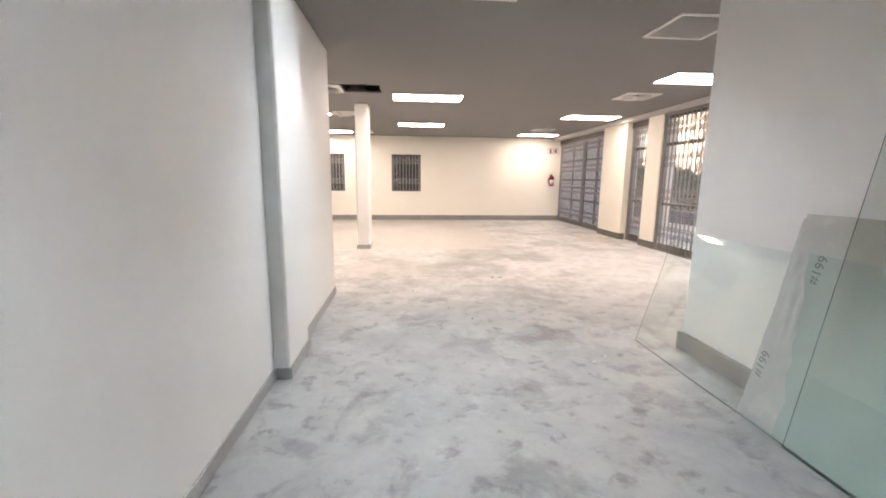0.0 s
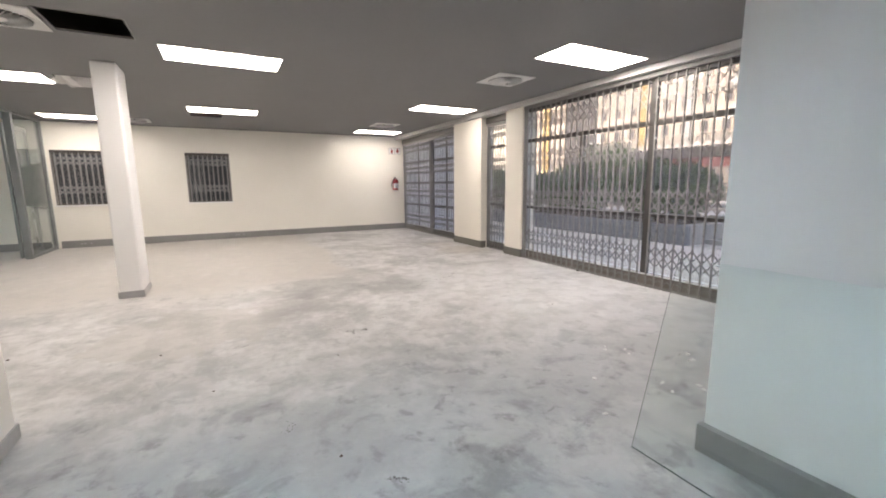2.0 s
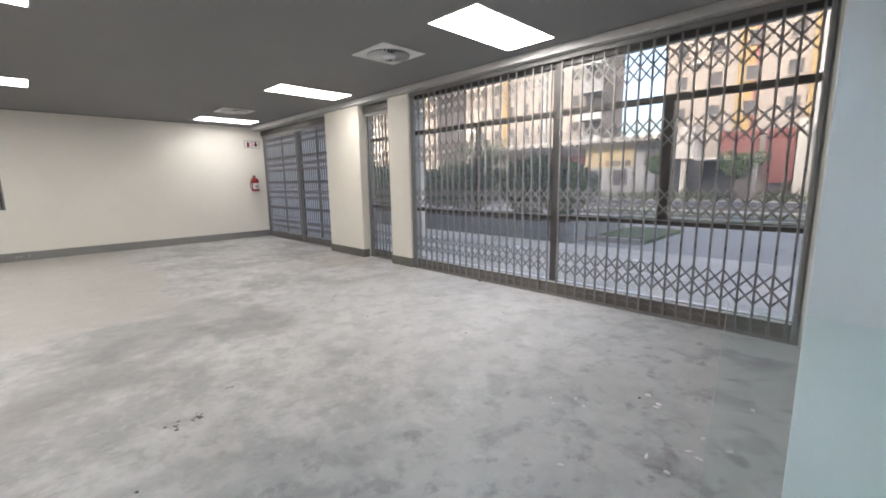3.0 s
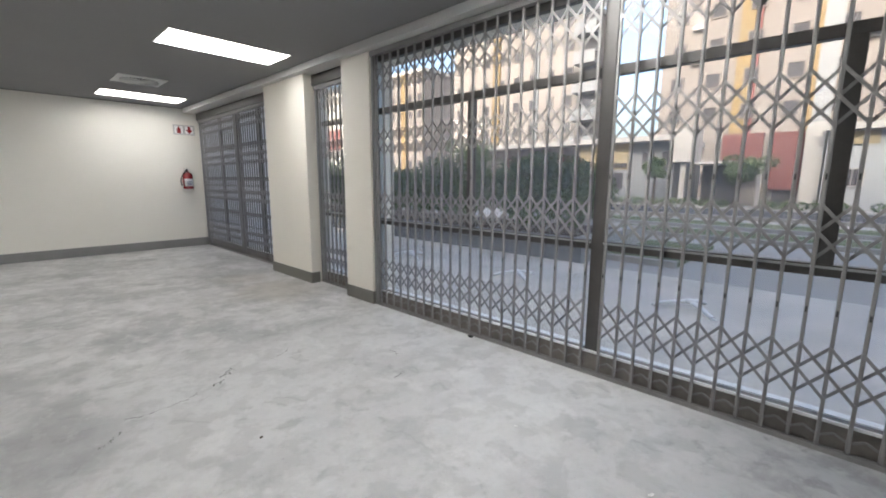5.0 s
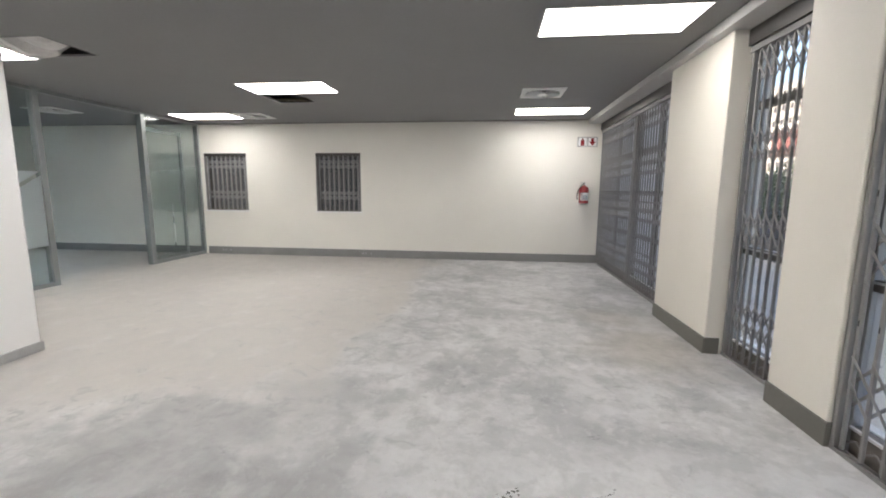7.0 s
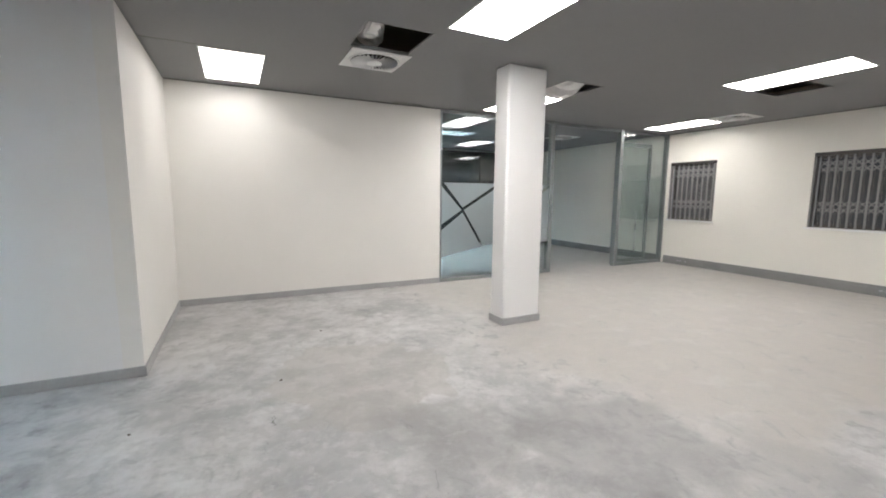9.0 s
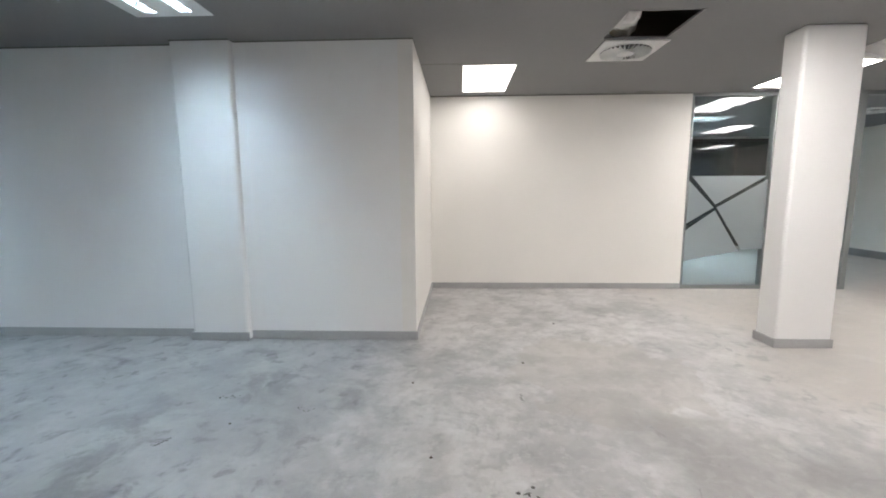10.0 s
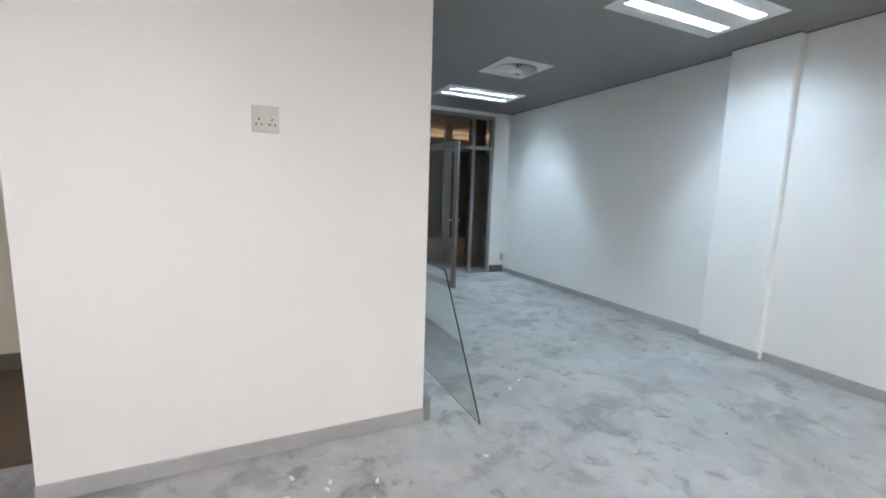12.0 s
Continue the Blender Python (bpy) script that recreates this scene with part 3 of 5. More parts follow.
def air_diffuser(cx, cy, turn=0):
    """A square swirl diffuser: plate, raised dished ring and a fan of curved vanes."""
    t = thing("air_diffuser", "square off-white swirl air diffuser in the ceiling", "air vent", pose(cx, cy, H, 0, 0, turn), "air diffusers")
    part("plate", box(-0.30, 0.30, -0.30, 0.30, -0.012, -0.001, 0.004), M_DIFF, t, "square face plate")
    part("dark_throat", lathe([(0.245, -0.0125), (0.245, -0.0145), (0.02, -0.0145), (0.02, -0.0125)], 40), M_BLACK, t, "dark opening behind the vanes")
    vane = to_mesh("vane", add_box(bmesh.new(), 0.078, 0.238, -0.0135, 0.0135, -0.001, 0.001), M_DIFF)
    for k in range(32):
        share("vane", vane, t, pose(0, 0, -0.0275, 0, 0, 360 * k / 32) @ pose(0, 0, 0, 58, 0, 0))
    part("hub", lathe([(0.085, -0.0145), (0.085, -0.034), (0.07, -0.038), (0.02, -0.038)], 32), M_DIFF, t, "flat centre disc", True)
    rim = lathe([(0.262, -0.012), (0.260, -0.016), (0.254, -0.019), (0.244, -0.019), (0.240, -0.016), (0.240, -0.012)], 48)
    part("rim", rim, M_DIFF, t, "raised round rim", True)
    return t


for cx, cy, turn in ((4.04, 7.37, 0), (4.04, 12.40, 0), (-1.23, 7.41, 0), (-1.25, 13.86, 0), (0.715, 1.60, 0), (-4.6, 13.0, 0)):
    air_diffuser(cx, cy, turn)

# return-air grille in front of the block
gr = thing("air_grille", "square white return-air grille with fine slats", "air vent", pose(2.80, 4.20, H))
part("frame", pierced(-0.31, 0.31, -0.31, 0.31, -0.012, -0.001, [(-0.275, 0.275, -0.275, 0.275)]), M_WHITE, gr, "white frame")
part("backing", box(-0.275, 0.275, -0.275, 0.275, -0.004, -0.001), M_BLACK, gr, "dark backing")
slat = to_mesh("slat", add_box(bmesh.new(), -0.275, 0.275, -0.007, 0.007, -0.0015, 0.0015), M_DIFF)
for k in range(26):
    share("slat", slat, gr, pose(0, -0.265 + k * 0.0212, -0.008, 35, 0, 0))

# openings where ceiling boards were taken down
for x0, x1, y0, y1 in HOLES[:3]:
    fr = thing("ceiling_opening", "open ceiling board with raw edge and dark void", "ceiling opening", pose((x0 + x1) / 2, (y0 + y1) / 2, H))
    a, b = (x1 - x0) / 2, (y1 - y0) / 2
    part("edge", pierced(-a - 0.006, a + 0.006, -b - 0.006, b + 0.006, -0.004, -0.0005, [(-a + 0.008, a - 0.008, -b + 0.008, b - 0.008)]), M_SKIRT, fr, "raw metal edge strip")


def flex_duct(points, radius, label, wide=1.0):
    """A sagging corrugated foil duct along a few points."""
    pts = []
    n = 150
    P = [Vector(p) for p in points]
    for i in range(n + 1):
        u = i / n * (len(P) - 1)
        k = min(int(u), len(P) - 2)
        pts.append(P[k].lerp(P[k + 1], u - k))
    bm, rings = bmesh.new(), []
    for i, p in enumerate(pts):
        d = (pts[min(i + 1, n)] - pts[max(i - 1, 0)]).normalized()
        q = d.to_track_quat("Z", "Y").to_matrix()
        ring = []
        for s in range(36):
            an = 2 * math.pi * s / 36
            side = Vector((math.cos(an), math.sin(an), 0))
            w = noise.noise(p * 7 + side * 1.8) + 0.7 * noise.noise(p * 19 + side * 4.5)
            r = radius * (1 + 0.045 * math.sin(i * 1.25) + 0.13 * w)
            off = q @ Vector((r * math.cos(an), r * math.sin(an), 0))
            ring.append(bm.verts.new(p + Vector((off.x * wide, off.y * wide, off.z))))
        rings.append(ring)
    for a, b in zip(rings, rings[1:]):
        for s in range(36):
            bm.faces.new((a[s], a[(s + 1) % 36], b[(s + 1) % 36], b[s]))
    bm.faces.new(rings[0][::-1])
    bm.faces.new(rings[-1])
    return tagged(part("air_duct", bm, M_FOIL, None, "", False), label, "air duct")


flex_duct([(-1.25, 7.38, 3.12), (-0.95, 7.26, 3.10), (-0.72, 7.22, 3.05), (-0.70, 6.95, 3.1), (-0.75, 6.4, 3.15)], 0.14, "crumpled foil flexible duct above the open ceiling")
flex_duct([(-1.75, 10.35, 3.12), (-1.42, 10.06, 3.0), (-1.28, 9.98, 2.965), (-1.14, 9.92, 3.0), (-0.85, 9.6, 3.2)], 0.19, "sagging foil flexible duct in the ceiling opening", 1.45)
flex_duct([(-0.6, 12.6, 3.22), (0.0, 12.55, 3.20), (0.5, 12.5, 3.22)], 0.12, "foil flexible duct above the open ceiling")

# ---------------------------------------------------------------- expanding security gates
UP = 0.0092


def gate_leaf(t, x, y0, y1, z1, pitch, bands, tall=0.14):
    """Uprights from y0 to y1 and the crossed straps of each band; every strap spans two bays."""
    n = max(2, round((y1 - y0) / pitch))
    step = (y1 - y0) / n
    up = to_mesh("upright", add_box(bmesh.new(), -0.0105, 0.0105, -UP, UP, 0.028, z1 - 0.03, 0.0035), M_GATE)
    slot = to_mesh("slot", add_box(bmesh.new(), -0.0118, -0.0102, -0.004, 0.004, -0.016, 0.016), M_BLACK)
    for k in range(n + 1):
        rod = share("upright", up, t, Matrix.Translation((x, y0 + k * step, 0)))
        for z in (0.76, 1.45):
            share("slot", slot, rod, Matrix.Translation((0, 0, z)))

    def strap_mesh(bays, rows):
        length = math.hypot(bays * step, rows * tall)
        bm = add_box(bmesh.new(), -0.002, 0.002, -length / 2 - 0.008, length / 2 + 0.008, -0.0082, 0.0082)
        return to_mesh("strap", bm, M_GATE)

    full, half = strap_mesh(2, 2), strap_mesh(1, 1)
    guide = bmesh.new()
    for sg_ in (-1, 1):
        ln_ = math.hypot(step / 2, 0.035)
        add_box(guide, -0.002, 0.002, -ln_ / 2, ln_ / 2, -0.006, 0.006, 0.0, Matrix.Translation((0.0128, sg_ * step / 4, 0)) @ pose(0, 0, 0, -sg_ * math.degrees(math.atan2(0.035, step / 2)), 0, 0))
    guide_mesh = to_mesh("guide_strap", guide, M_GATE)
    for k in range(n):
        share("guide_strap", guide_mesh, t, Matrix.Translation((x, y0 + (k + 0.5) * step, 0.095)))
    ang = math.degrees(math.atan2(tall, step))
    for zc in bands:
        for k in range(-1, n):
            for sgn, dx in ((1, -0.0128), (-1, 0.0128)):
                if 0 <= k <= n - 2:
                    share("strap", full, t, Matrix.Translation((x + dx, y0 + (k + 1) * step, zc)) @ pose(0, 0, 0, sgn * ang, 0, 0))
                elif k == -1:
                    share("strap", half, t, Matrix.Translation((x + dx, y0 + step / 2, zc + sgn * tall / 2)) @ pose(0, 0, 0, sgn * ang, 0, 0))
                else:
                    share("strap", half, t, Matrix.Translation((x + dx, y0 + (n - 0.5) * step, zc - sgn * tall / 2)) @ pose(0, 0, 0, sgn * ang, 0, 0))


def gate_rails(t, x, y0, y1, z1, posts, head=None):
    bot = bmesh.new()
    add_box(bot, x - 0.020, x + 0.020, y0, y1, 0.0, 0.010, 0.002)
    add_box(bot, x - 0.020, x - 0.016, y0, y1, 0.010, 0.026)
    add_box(bot, x + 0.016, x + 0.020, y0, y1, 0.010, 0.026)
    part("bottom_track", bot, M_GATE, t, "grey floor track")
    part("top_track", box(x - 0.028, x + 0.028, y0, y1, z1 - 0.05, z1, 0.003), M_GATE, t, "grey head track")
    if head:
        part("head_cover", box(x - 0.05, x + 0.03, y0, y1, z1 + 0.001, head, 0.003), M_FRAME, t, "dark brown head cover")
    for y in posts:
        part("post", box(x - 0.022, x + 0.022, y - 0.014, y + 0.014, 0.027, z1 - 0.051, 0.004), M_GATE, t, "square gate post")


GC, GB, GA = EAST + 0.035, EAST + 0.165, EAST + 0.20
ZT = H - 0.09
BANDS = (0.43, 1.17, 1.84, 2.48)
gate_c = thing("security_gate", "grey expanding steel security gate of two leaves, closed", "security gate")
gate_rails(gate_c, GC, GATE_END, PIER2[0], ZT, (GATE_END + 0.03, PIER2[0] - 0.03))
gate_leaf(gate_c, GC, 6.03, PIER2[0] - 0.075, ZT, 0.1215, BANDS)
gate_leaf(gate_c, GC, GATE_END + 0.09, 5.895, ZT, 0.1195, BANDS)
gate_b = thing("security_gate", "narrow grey expanding steel security gate, closed", "security gate")
gate_rails(gate_b, GB, PIER2[1], PIER1[0], ZT - 0.13, (PIER2[1] + 0.03, PIER1[0] - 0.03), H - 0.086)
gate_leaf(gate_b, GB, PIER2[1] + 0.10, PIER1[0] - 0.10, ZT - 0.13, 0.095, BANDS)
gate_a = thing("security_gate", "wide grey expanding steel security gate in the corner, closed", "security gate")
gate_rails(gate_a, GA, PIER1[1], NORTH - 0.02, ZT - 0.13, (PIER1[1] + 0.03, 12.74, 12.80, NORTH - 0.06), H - 0.086)
gate_leaf(gate_a, GA, PIER1[1] + 0.12, 12.66, ZT - 0.13, 0.094, BANDS)
gate_leaf(gate_a, GA, 12.88, NORTH - 0.15, ZT - 0.13, 0.094, BANDS)

# ---------------------------------------------------------------- shopfront glazing behind the gates


def shopfront(name, gx, y0, y1, mullions, label, transoms=(0.965, 2.155), full=(), pane_material=M_VEILED):
    t = tagged(thing(name, label, "window"), "", "", "", "structure")
    top, GX0, GX1 = H - 0.09, gx + 0.045, gx + 0.105
    add = lambda nm, a, b, c, d, mat_=M_FRAME, lab="": part(nm, box(GX0, GX1, a, b, c, d, 0.003), mat_, t, lab)
    add("window_frame", y0, y0 + 0.06, 0.0, top, M_ALU, "pale aluminium jamb")
    add("window_frame", y1 - 0.06, y1, 0.0, top, M_ALU, "pale aluminium jamb")
    add("head", y0 + 0.06, y1 - 0.06, top - 0.10, top, M_FRAME, "dark head rail")
    add("plinth", y0 + 0.06, y1 - 0.06, 0.0, 0.165, M_PLINTH, "grimy brown bottom rail")
    # white strip stands in for the sunlit line of the outer sill
    part("glazing_bead", box(GX0 - 0.014, GX0, y0 + 0.06, y1 - 0.06, 0.152, 0.168), M_WHITE, t, "white strip drawing the sunlit sill line along the bottom rail")
    part("window_sill", box(GX1, GX1 + 0.06, y0, y1, 0.145, 0.172, 0.003), M_WHITE, t, "pale outer sill")
    ys = sorted({y0 + 0.06, y1 - 0.06, *full})
    for y in full:
        add("mullion", y - 0.045, y + 0.045, 0.165, top - 0.10)
    for z in transoms:
        for a, b in zip(ys, ys[1:]):
            lo, hi = a + (0.045 if a in full else 0), b - (0.045 if b in full else 0)
            rail = add("transom", lo, hi, z - 0.032, z + 0.032)
            if z < 1.2 and len(transoms) == 2:
                part("glazing_bead", box(GX0 - 0.012, GX0, lo, hi, z + 0.012, z + 0.024), M_ALU, rail, "bright bead along the transom")
    for y, w in mullions:
        add("mullion", y - w / 2, y + w / 2, transoms[0] + 0.032, transoms[-1] - 0.032)
    for a, b in zip(ys, ys[1:]):
        p = part("pane", box(GX0 + 0.025, GX0 + 0.031, a, b, 0.16, top - 0.09), pane_material, t, "veiled window pane")
        p.visible_shadow = False
    return t


shopfront("window_1", GC, GATE_END, PIER2[0], ((7.185, 0.06), (4.775, 0.09)), "dark-framed shopfront window behind the wide gate", full=(5.975,))
shopfront("window_2", GB, PIER2[1], PIER1[0], (), "narrow dark-framed shopfront window behind a gate")
shopfront("window_3", GA, PIER1[1], NORTH - 0.02, (), "dark-framed shopfront doors behind the corner gate", (0.79, 1.43, 2.04), (11.95, 12.77, 13.72), M_TINTED)

# ---------------------------------------------------------------- small barred windows in the north wall
for a, b in WIN:
    w = tagged(thing("window_4" if a < -1 else "window_5", "small dark-framed window with inner expanding bars and white sill", "window"), "", "", "", "structure")
    part("window_frame", pierced(a, b, WZ0, WZ1, NORTH + 0.13, NORTH + 0.18, [(a + 0.05, b - 0.05, WZ0 + 0.05, WZ1 - 0.09)], "xzy"), M_FRAME, w, "dark aluminium frame")
    part("head_cover", box(a, b, NORTH + 0.012, NORTH + 0.07, WZ1 - 0.06, WZ1, 0.003), M_FRAME, w, "dark track cover")
    part("jamb_channel", box(a, a + 0.03, NORTH + 0.015, NORTH + 0.06, WZ0, WZ1 - 0.06), M_GATE, w, "grey side channel")
    part("jamb_channel", box(b - 0.03, b, NORTH + 0.015, NORTH + 0.06, WZ0, WZ1 - 0.06), M_GATE, w, "grey side channel")
    part("pane", box(a + 0.04, b - 0.04, NORTH + 0.15, NORTH + 0.156, WZ0 + 0.04, WZ1 - 0.08), M_GLASS, w, "window pane").visible_shadow = False
    part("window_sill", box(a - 0.03, b + 0.03, NORTH - 0.035, NORTH - 0.001, WZ0 - 0.032, WZ0, 0.004), M_WHITE, w, "thin white sill")
    up = to_mesh("bar", add_box(bmesh.new(), -0.014, 0.014, -0.009, 0.009, 0, WZ1 - WZ0 - 0.06, 0.003), M_BAR)
    n, y = 8, NORTH + 0.04
    st = (b - a - 0.14) / n
    for k in range(n + 1):
        share("bar", up, w, Matrix.Translation((a + 0.07 + k * st, y, WZ0)))
    ln = math.hypot(st, 0.10)
    cross = to_mesh("strap", add_box(bmesh.new(), -ln / 2 - 0.008, ln / 2 + 0.008, -0.002, 0.002, -0.009, 0.009), M_BAR)
    an = math.degrees(math.atan2(0.10, st))
    for zc in (WZ0 + 0.30, WZ0 + 0.40, WZ1 - 0.28, WZ1 - 0.18):
        for k in range(n):
            for sg in (1, -1):
                share("strap", cross, w, Matrix.Translation((a + 0.07 + (k + 0.5) * st, y - 0.011 * sg, zc)) @ pose(0, 0, 0, 0, sg * an, 0))
# added backdrop; its dark bluish colour holds the dimness behind the small windows
fixed("backdrop_dim_wall", box(-6, 7, 17.0, 17.2, -0.2, 5), mat("dim_bluish_backdrop", (0.04, 0.045, 0.06), 0.8, 0.15, 2, 20, 0.1), "added dark backdrop wall behind the small windows", "wall")

# ---------------------------------------------------------------- glazed office partition
DOOR0, DOOR1 = 11.48, 13.22


def partition_bay(t, y0, y1):
    part("bottom_rail", box(GLAZED_X - 0.06, GLAZED_X, y0, y1, 0, 0.06, 0.003), M_POST, t, "aluminium bottom rail")
    part("top_rail", box(GLAZED_X - 0.06, GLAZED_X, y0, y1, H - 0.05, H - 0.002, 0.003), M_POST, t, "aluminium top rail")
    part("pane", box(GLAZED_X - 0.035, GLAZED_X - 0.025, y0, y1, 0.06, H - 0.05), M_PARTITION, t, "greenish glass pane").visible_shadow = False


glazing = tagged(thing("window_6", "aluminium-framed glass office partition with frosted film", "glass partition"), "", "", "", "structure")
partition_bay(glazing, 9.11, 10.26)
partition_bay(glazing, 10.32, DOOR0 - 0.06)
partition_bay(glazing, DOOR1 + 0.07, NORTH - 0.06)
for y0, y1 in ((9.08, 9.11), (10.25, 10.33), (DOOR0 - 0.08, DOOR0), (DOOR1, DOOR1 + 0.09), (NORTH - 0.06, NORTH - 0.02)):
    part("post", box(GLAZED_X - 0.10, GLAZED_X + 0.008, y0, y1, 0, H - 0.002, 0.004), M_POST, glazing, "aluminium post")
part("door_head", box(GLAZED_X - 0.06, GLAZED_X, DOOR0, DOOR1, H - 0.06, H - 0.002, 0.003), M_POST, glazing, "aluminium head rail")


def film_piece(pts, x):
    bm = bmesh.new()
    vs = [bm.verts.new((x, y, z)) for y, z in pts]
    f = bm.faces.new(vs)
    r = bmesh.ops.extrude_face_region(bm, geom=[f])
    bmesh.ops.translate(bm, vec=(0.0012, 0, 0), verts=[v for v in r["geom"] if isinstance(v, bmesh.types.BMVert)])
    bmesh.ops.recalc_face_normals(bm, faces=bm.faces)
    return bm


# added dark panel, stands in for the dark reflecting band in the partition glass
dark_panel = tagged(thing("office_dark_panel", "added dark panel standing in for a reflection in the office glass", "window"), "", "", "", "structure")
M_DARKPANEL = mat("dark_panel_finish", (0.06, 0.066, 0.068), 0.12, 0.05, 3, 40, 0.0)
part("window_frame", pierced(11.48, 14.30, 0.02, 2.80, -8.049, -8.0, [(11.54, 12.86, 0.1, 2.74), (12.92, 14.24, 0.1, 2.74)], "yzx"), M_FRAME, dark_panel, "dark aluminium frame")
for y0, y1 in ((11.54, 12.86), (12.92, 14.24)):
    part("pane", box(-8.04, -8.03, y0, y1, 0.1, 2.74), M_DARKPANEL, dark_panel, "dark panel face")
FX = GLAZED_X - 0.0238
# four pieces of film part along two clear diagonal stripes
for y0, y1 in ((9.12, 10.25), (10.33, DOOR0 - 0.07)):
    w, z0, z1, s = y1 - y0, 0.47, 1.68, 0.021
    yc, zc = y0 + 0.36 * w, 1.22
    yb = y0 + w * 0.72
    part("film", film_piece([(y0 + s * 2, z1), (y1 - 0.02, z1), (yc, zc + s * 2)], FX), M_FROST, glazing, "frosted film")
    part("film", film_piece([(y0, 1.62), (yc - s, zc), (y0, 0.98)], FX), M_FROST, glazing, "frosted film")
    part("film", film_piece([(y0, 0.88), (yc, zc - s * 2), (yb - s, z0 + 0.1), (y0, z0 - 0.05)], FX), M_FROST, glazing, "frosted film")
    part("film", film_piece([(yc + s, zc), (y1, 1.63), (y1, z0 + 0.14), (yb + s, z0 + 0.12)], FX), M_FROST, glazing, "frosted film")
part("film", film_piece([(DOOR1 + 0.08, 1.05), (NORTH - 0.3, 0.92), (NORTH - 0.07, 1.10), (NORTH - 0.07, 1.95), (DOOR1 + 0.08, 1.76)], FX), M_HAZE, glazing, "frosted film")
leaf = thing("office_door", "open aluminium-framed glass office door with a long pull handle", "door")
DX = GLAZED_X - 0.16
part("door_frame", pierced(DOOR1 + 0.1, NORTH - 0.35, 0.01, 2.62, DX - 0.04, DX, [(DOOR1 + 0.17, NORTH - 0.42, 0.11, 2.54)], "yzx"), M_POST, leaf, "aluminium leaf frame")
part("pane", box(DX - 0.024, DX - 0.016, DOOR1 + 0.17, NORTH - 0.42, 0.11, 2.54), M_PARTITION, leaf, "glass").visible_shadow = False
pull = part("handle", add_cyl(bmesh.new(), 0.016, 0.016, 0.25, 1.15, 16, Matrix.Translation((DX + 0.05, 13.95, 0))), M_STEEL, leaf, "long steel pull handle", True)
for z in (0.35, 1.05):
    part("handle_stem", add_cyl(bmesh.new(), 0.008, 0.008, 0, 0.05, 10, Matrix.Translation((DX, 13.95, z)) @ pose(0, 0, 0, 0, 90, 0)), M_STEEL, pull)

# ---------------------------------------------------------------- entrance door
ent = tagged(thing("door_1", "grey aluminium entrance screen with fanlight", "door frame"), "", "", "", "structure")
for x0, x1, z0, z1 in ((-0.50, -0.44, 0, H - 0.06), (0.87, 0.93, 0, H - 0.06), (-0.13, -0.07, 0, 2.20), (-0.13, -0.07, 2.26, H - 0.12)):
    part("mullion", box(x0, x1, SOUTH - 0.08, SOUTH - 0.02, z0, z1, 0.003), M_DOORALU, ent)
part("transom", box(-0.44, 0.87, SOUTH - 0.08, SOUTH - 0.02, 2.20, 2.26, 0.003), M_DOORALU, ent)
part("head", box(-0.44, 0.87, SOUTH - 0.08, SOUTH - 0.02, H - 0.12, H - 0.06, 0.003), M_DOORALU, ent)
part("threshold", box(-0.44, -0.13, SOUTH - 0.08, SOUTH - 0.02, 0, 0.06, 0.003), M_DOORALU, ent)
fixed("wall_entrance_head", box(-0.50, 0.93, SOUTH - 0.1, SOUTH - 0.005, H - 0.058, H), M_WALL, "white painted strip above the entrance", "wall")
for x0, x1, z0, z1 in ((-0.44, -0.13, 0.06, 2.20), (-0.44, -0.13, 2.26, H - 0.12), (-0.07, 0.87, 2.26, H - 0.12)):
    part("pane", box(x0, x1, SOUTH - 0.054, SOUTH - 0.046, z0, z1), M_DOORGLASS, ent, "clear glass").visible_shadow = False
fixed("corridor_timber_panel", box(-0.62, -0.30, SOUTH - 0.60, SOUTH - 0.5, 0, 2.8), M_WOOD, "dark brown timber corridor panel", "panel")
fixed("corridor_pale_panel", box(-0.30, -0.16, SOUTH - 1.4, SOUTH - 1.3, 0, 2.8), M_LIFT, "grey corridor panel", "panel")
leaf = thing("entrance_door", "open grey aluminium door leaf with large glass pane", "door", pose(0.86, SOUTH, 0, 0, 0, 97.5))
LW, LH = 1.06, 2.18
part("door_frame", pierced(0, LW, 0.012, LH, -0.022, 0.022, [(0.085, LW - 0.085, 0.115, LH - 0.085)], "xzy"), M_DOORALU, leaf, "aluminium leaf frame")
part("pane", box(0.085, LW - 0.085, -0.004, 0.004, 0.115, LH - 0.085), M_DOORGLASS, leaf, "clear glass").visible_shadow = False
for s in (-1, 1):
    lever = part("handle", box(LW - 0.19, LW - 0.03, s * 0.06 - 0.007, s * 0.06 + 0.007, 1.03, 1.05, 0.005), M_STEEL, leaf, "steel lever handle")
    part("handle_stem", box(LW - 0.05, LW - 0.034, min(0, s * 0.06), max(0, s * 0.06), 1.032, 1.048), M_STEEL, lever)
cove = thing("cove_light", "warm strip light in a corridor ceiling cove", "ceiling light")
part("strip", box(-2.6, 3.4, -4.1, -4.02, 2.745, 2.765, 0.004), M_COVE, cove, "glowing warm strip")
part("trough", box(-2.6, 3.4, -4.02, -3.90, 2.64, 2.78, 0.004), M_LIFT, cove)
part("ceiling_drop", box(-3.8, 4.8, -6.15, -4.2, 2.72, 2.94, 0.004), M_LIFT, cove)
skirting("baseboard_corridor", -3.8, 4.8, -6.2, -6.18, 0.14, M_SKIRT_DARK, "dark corridor skirting")

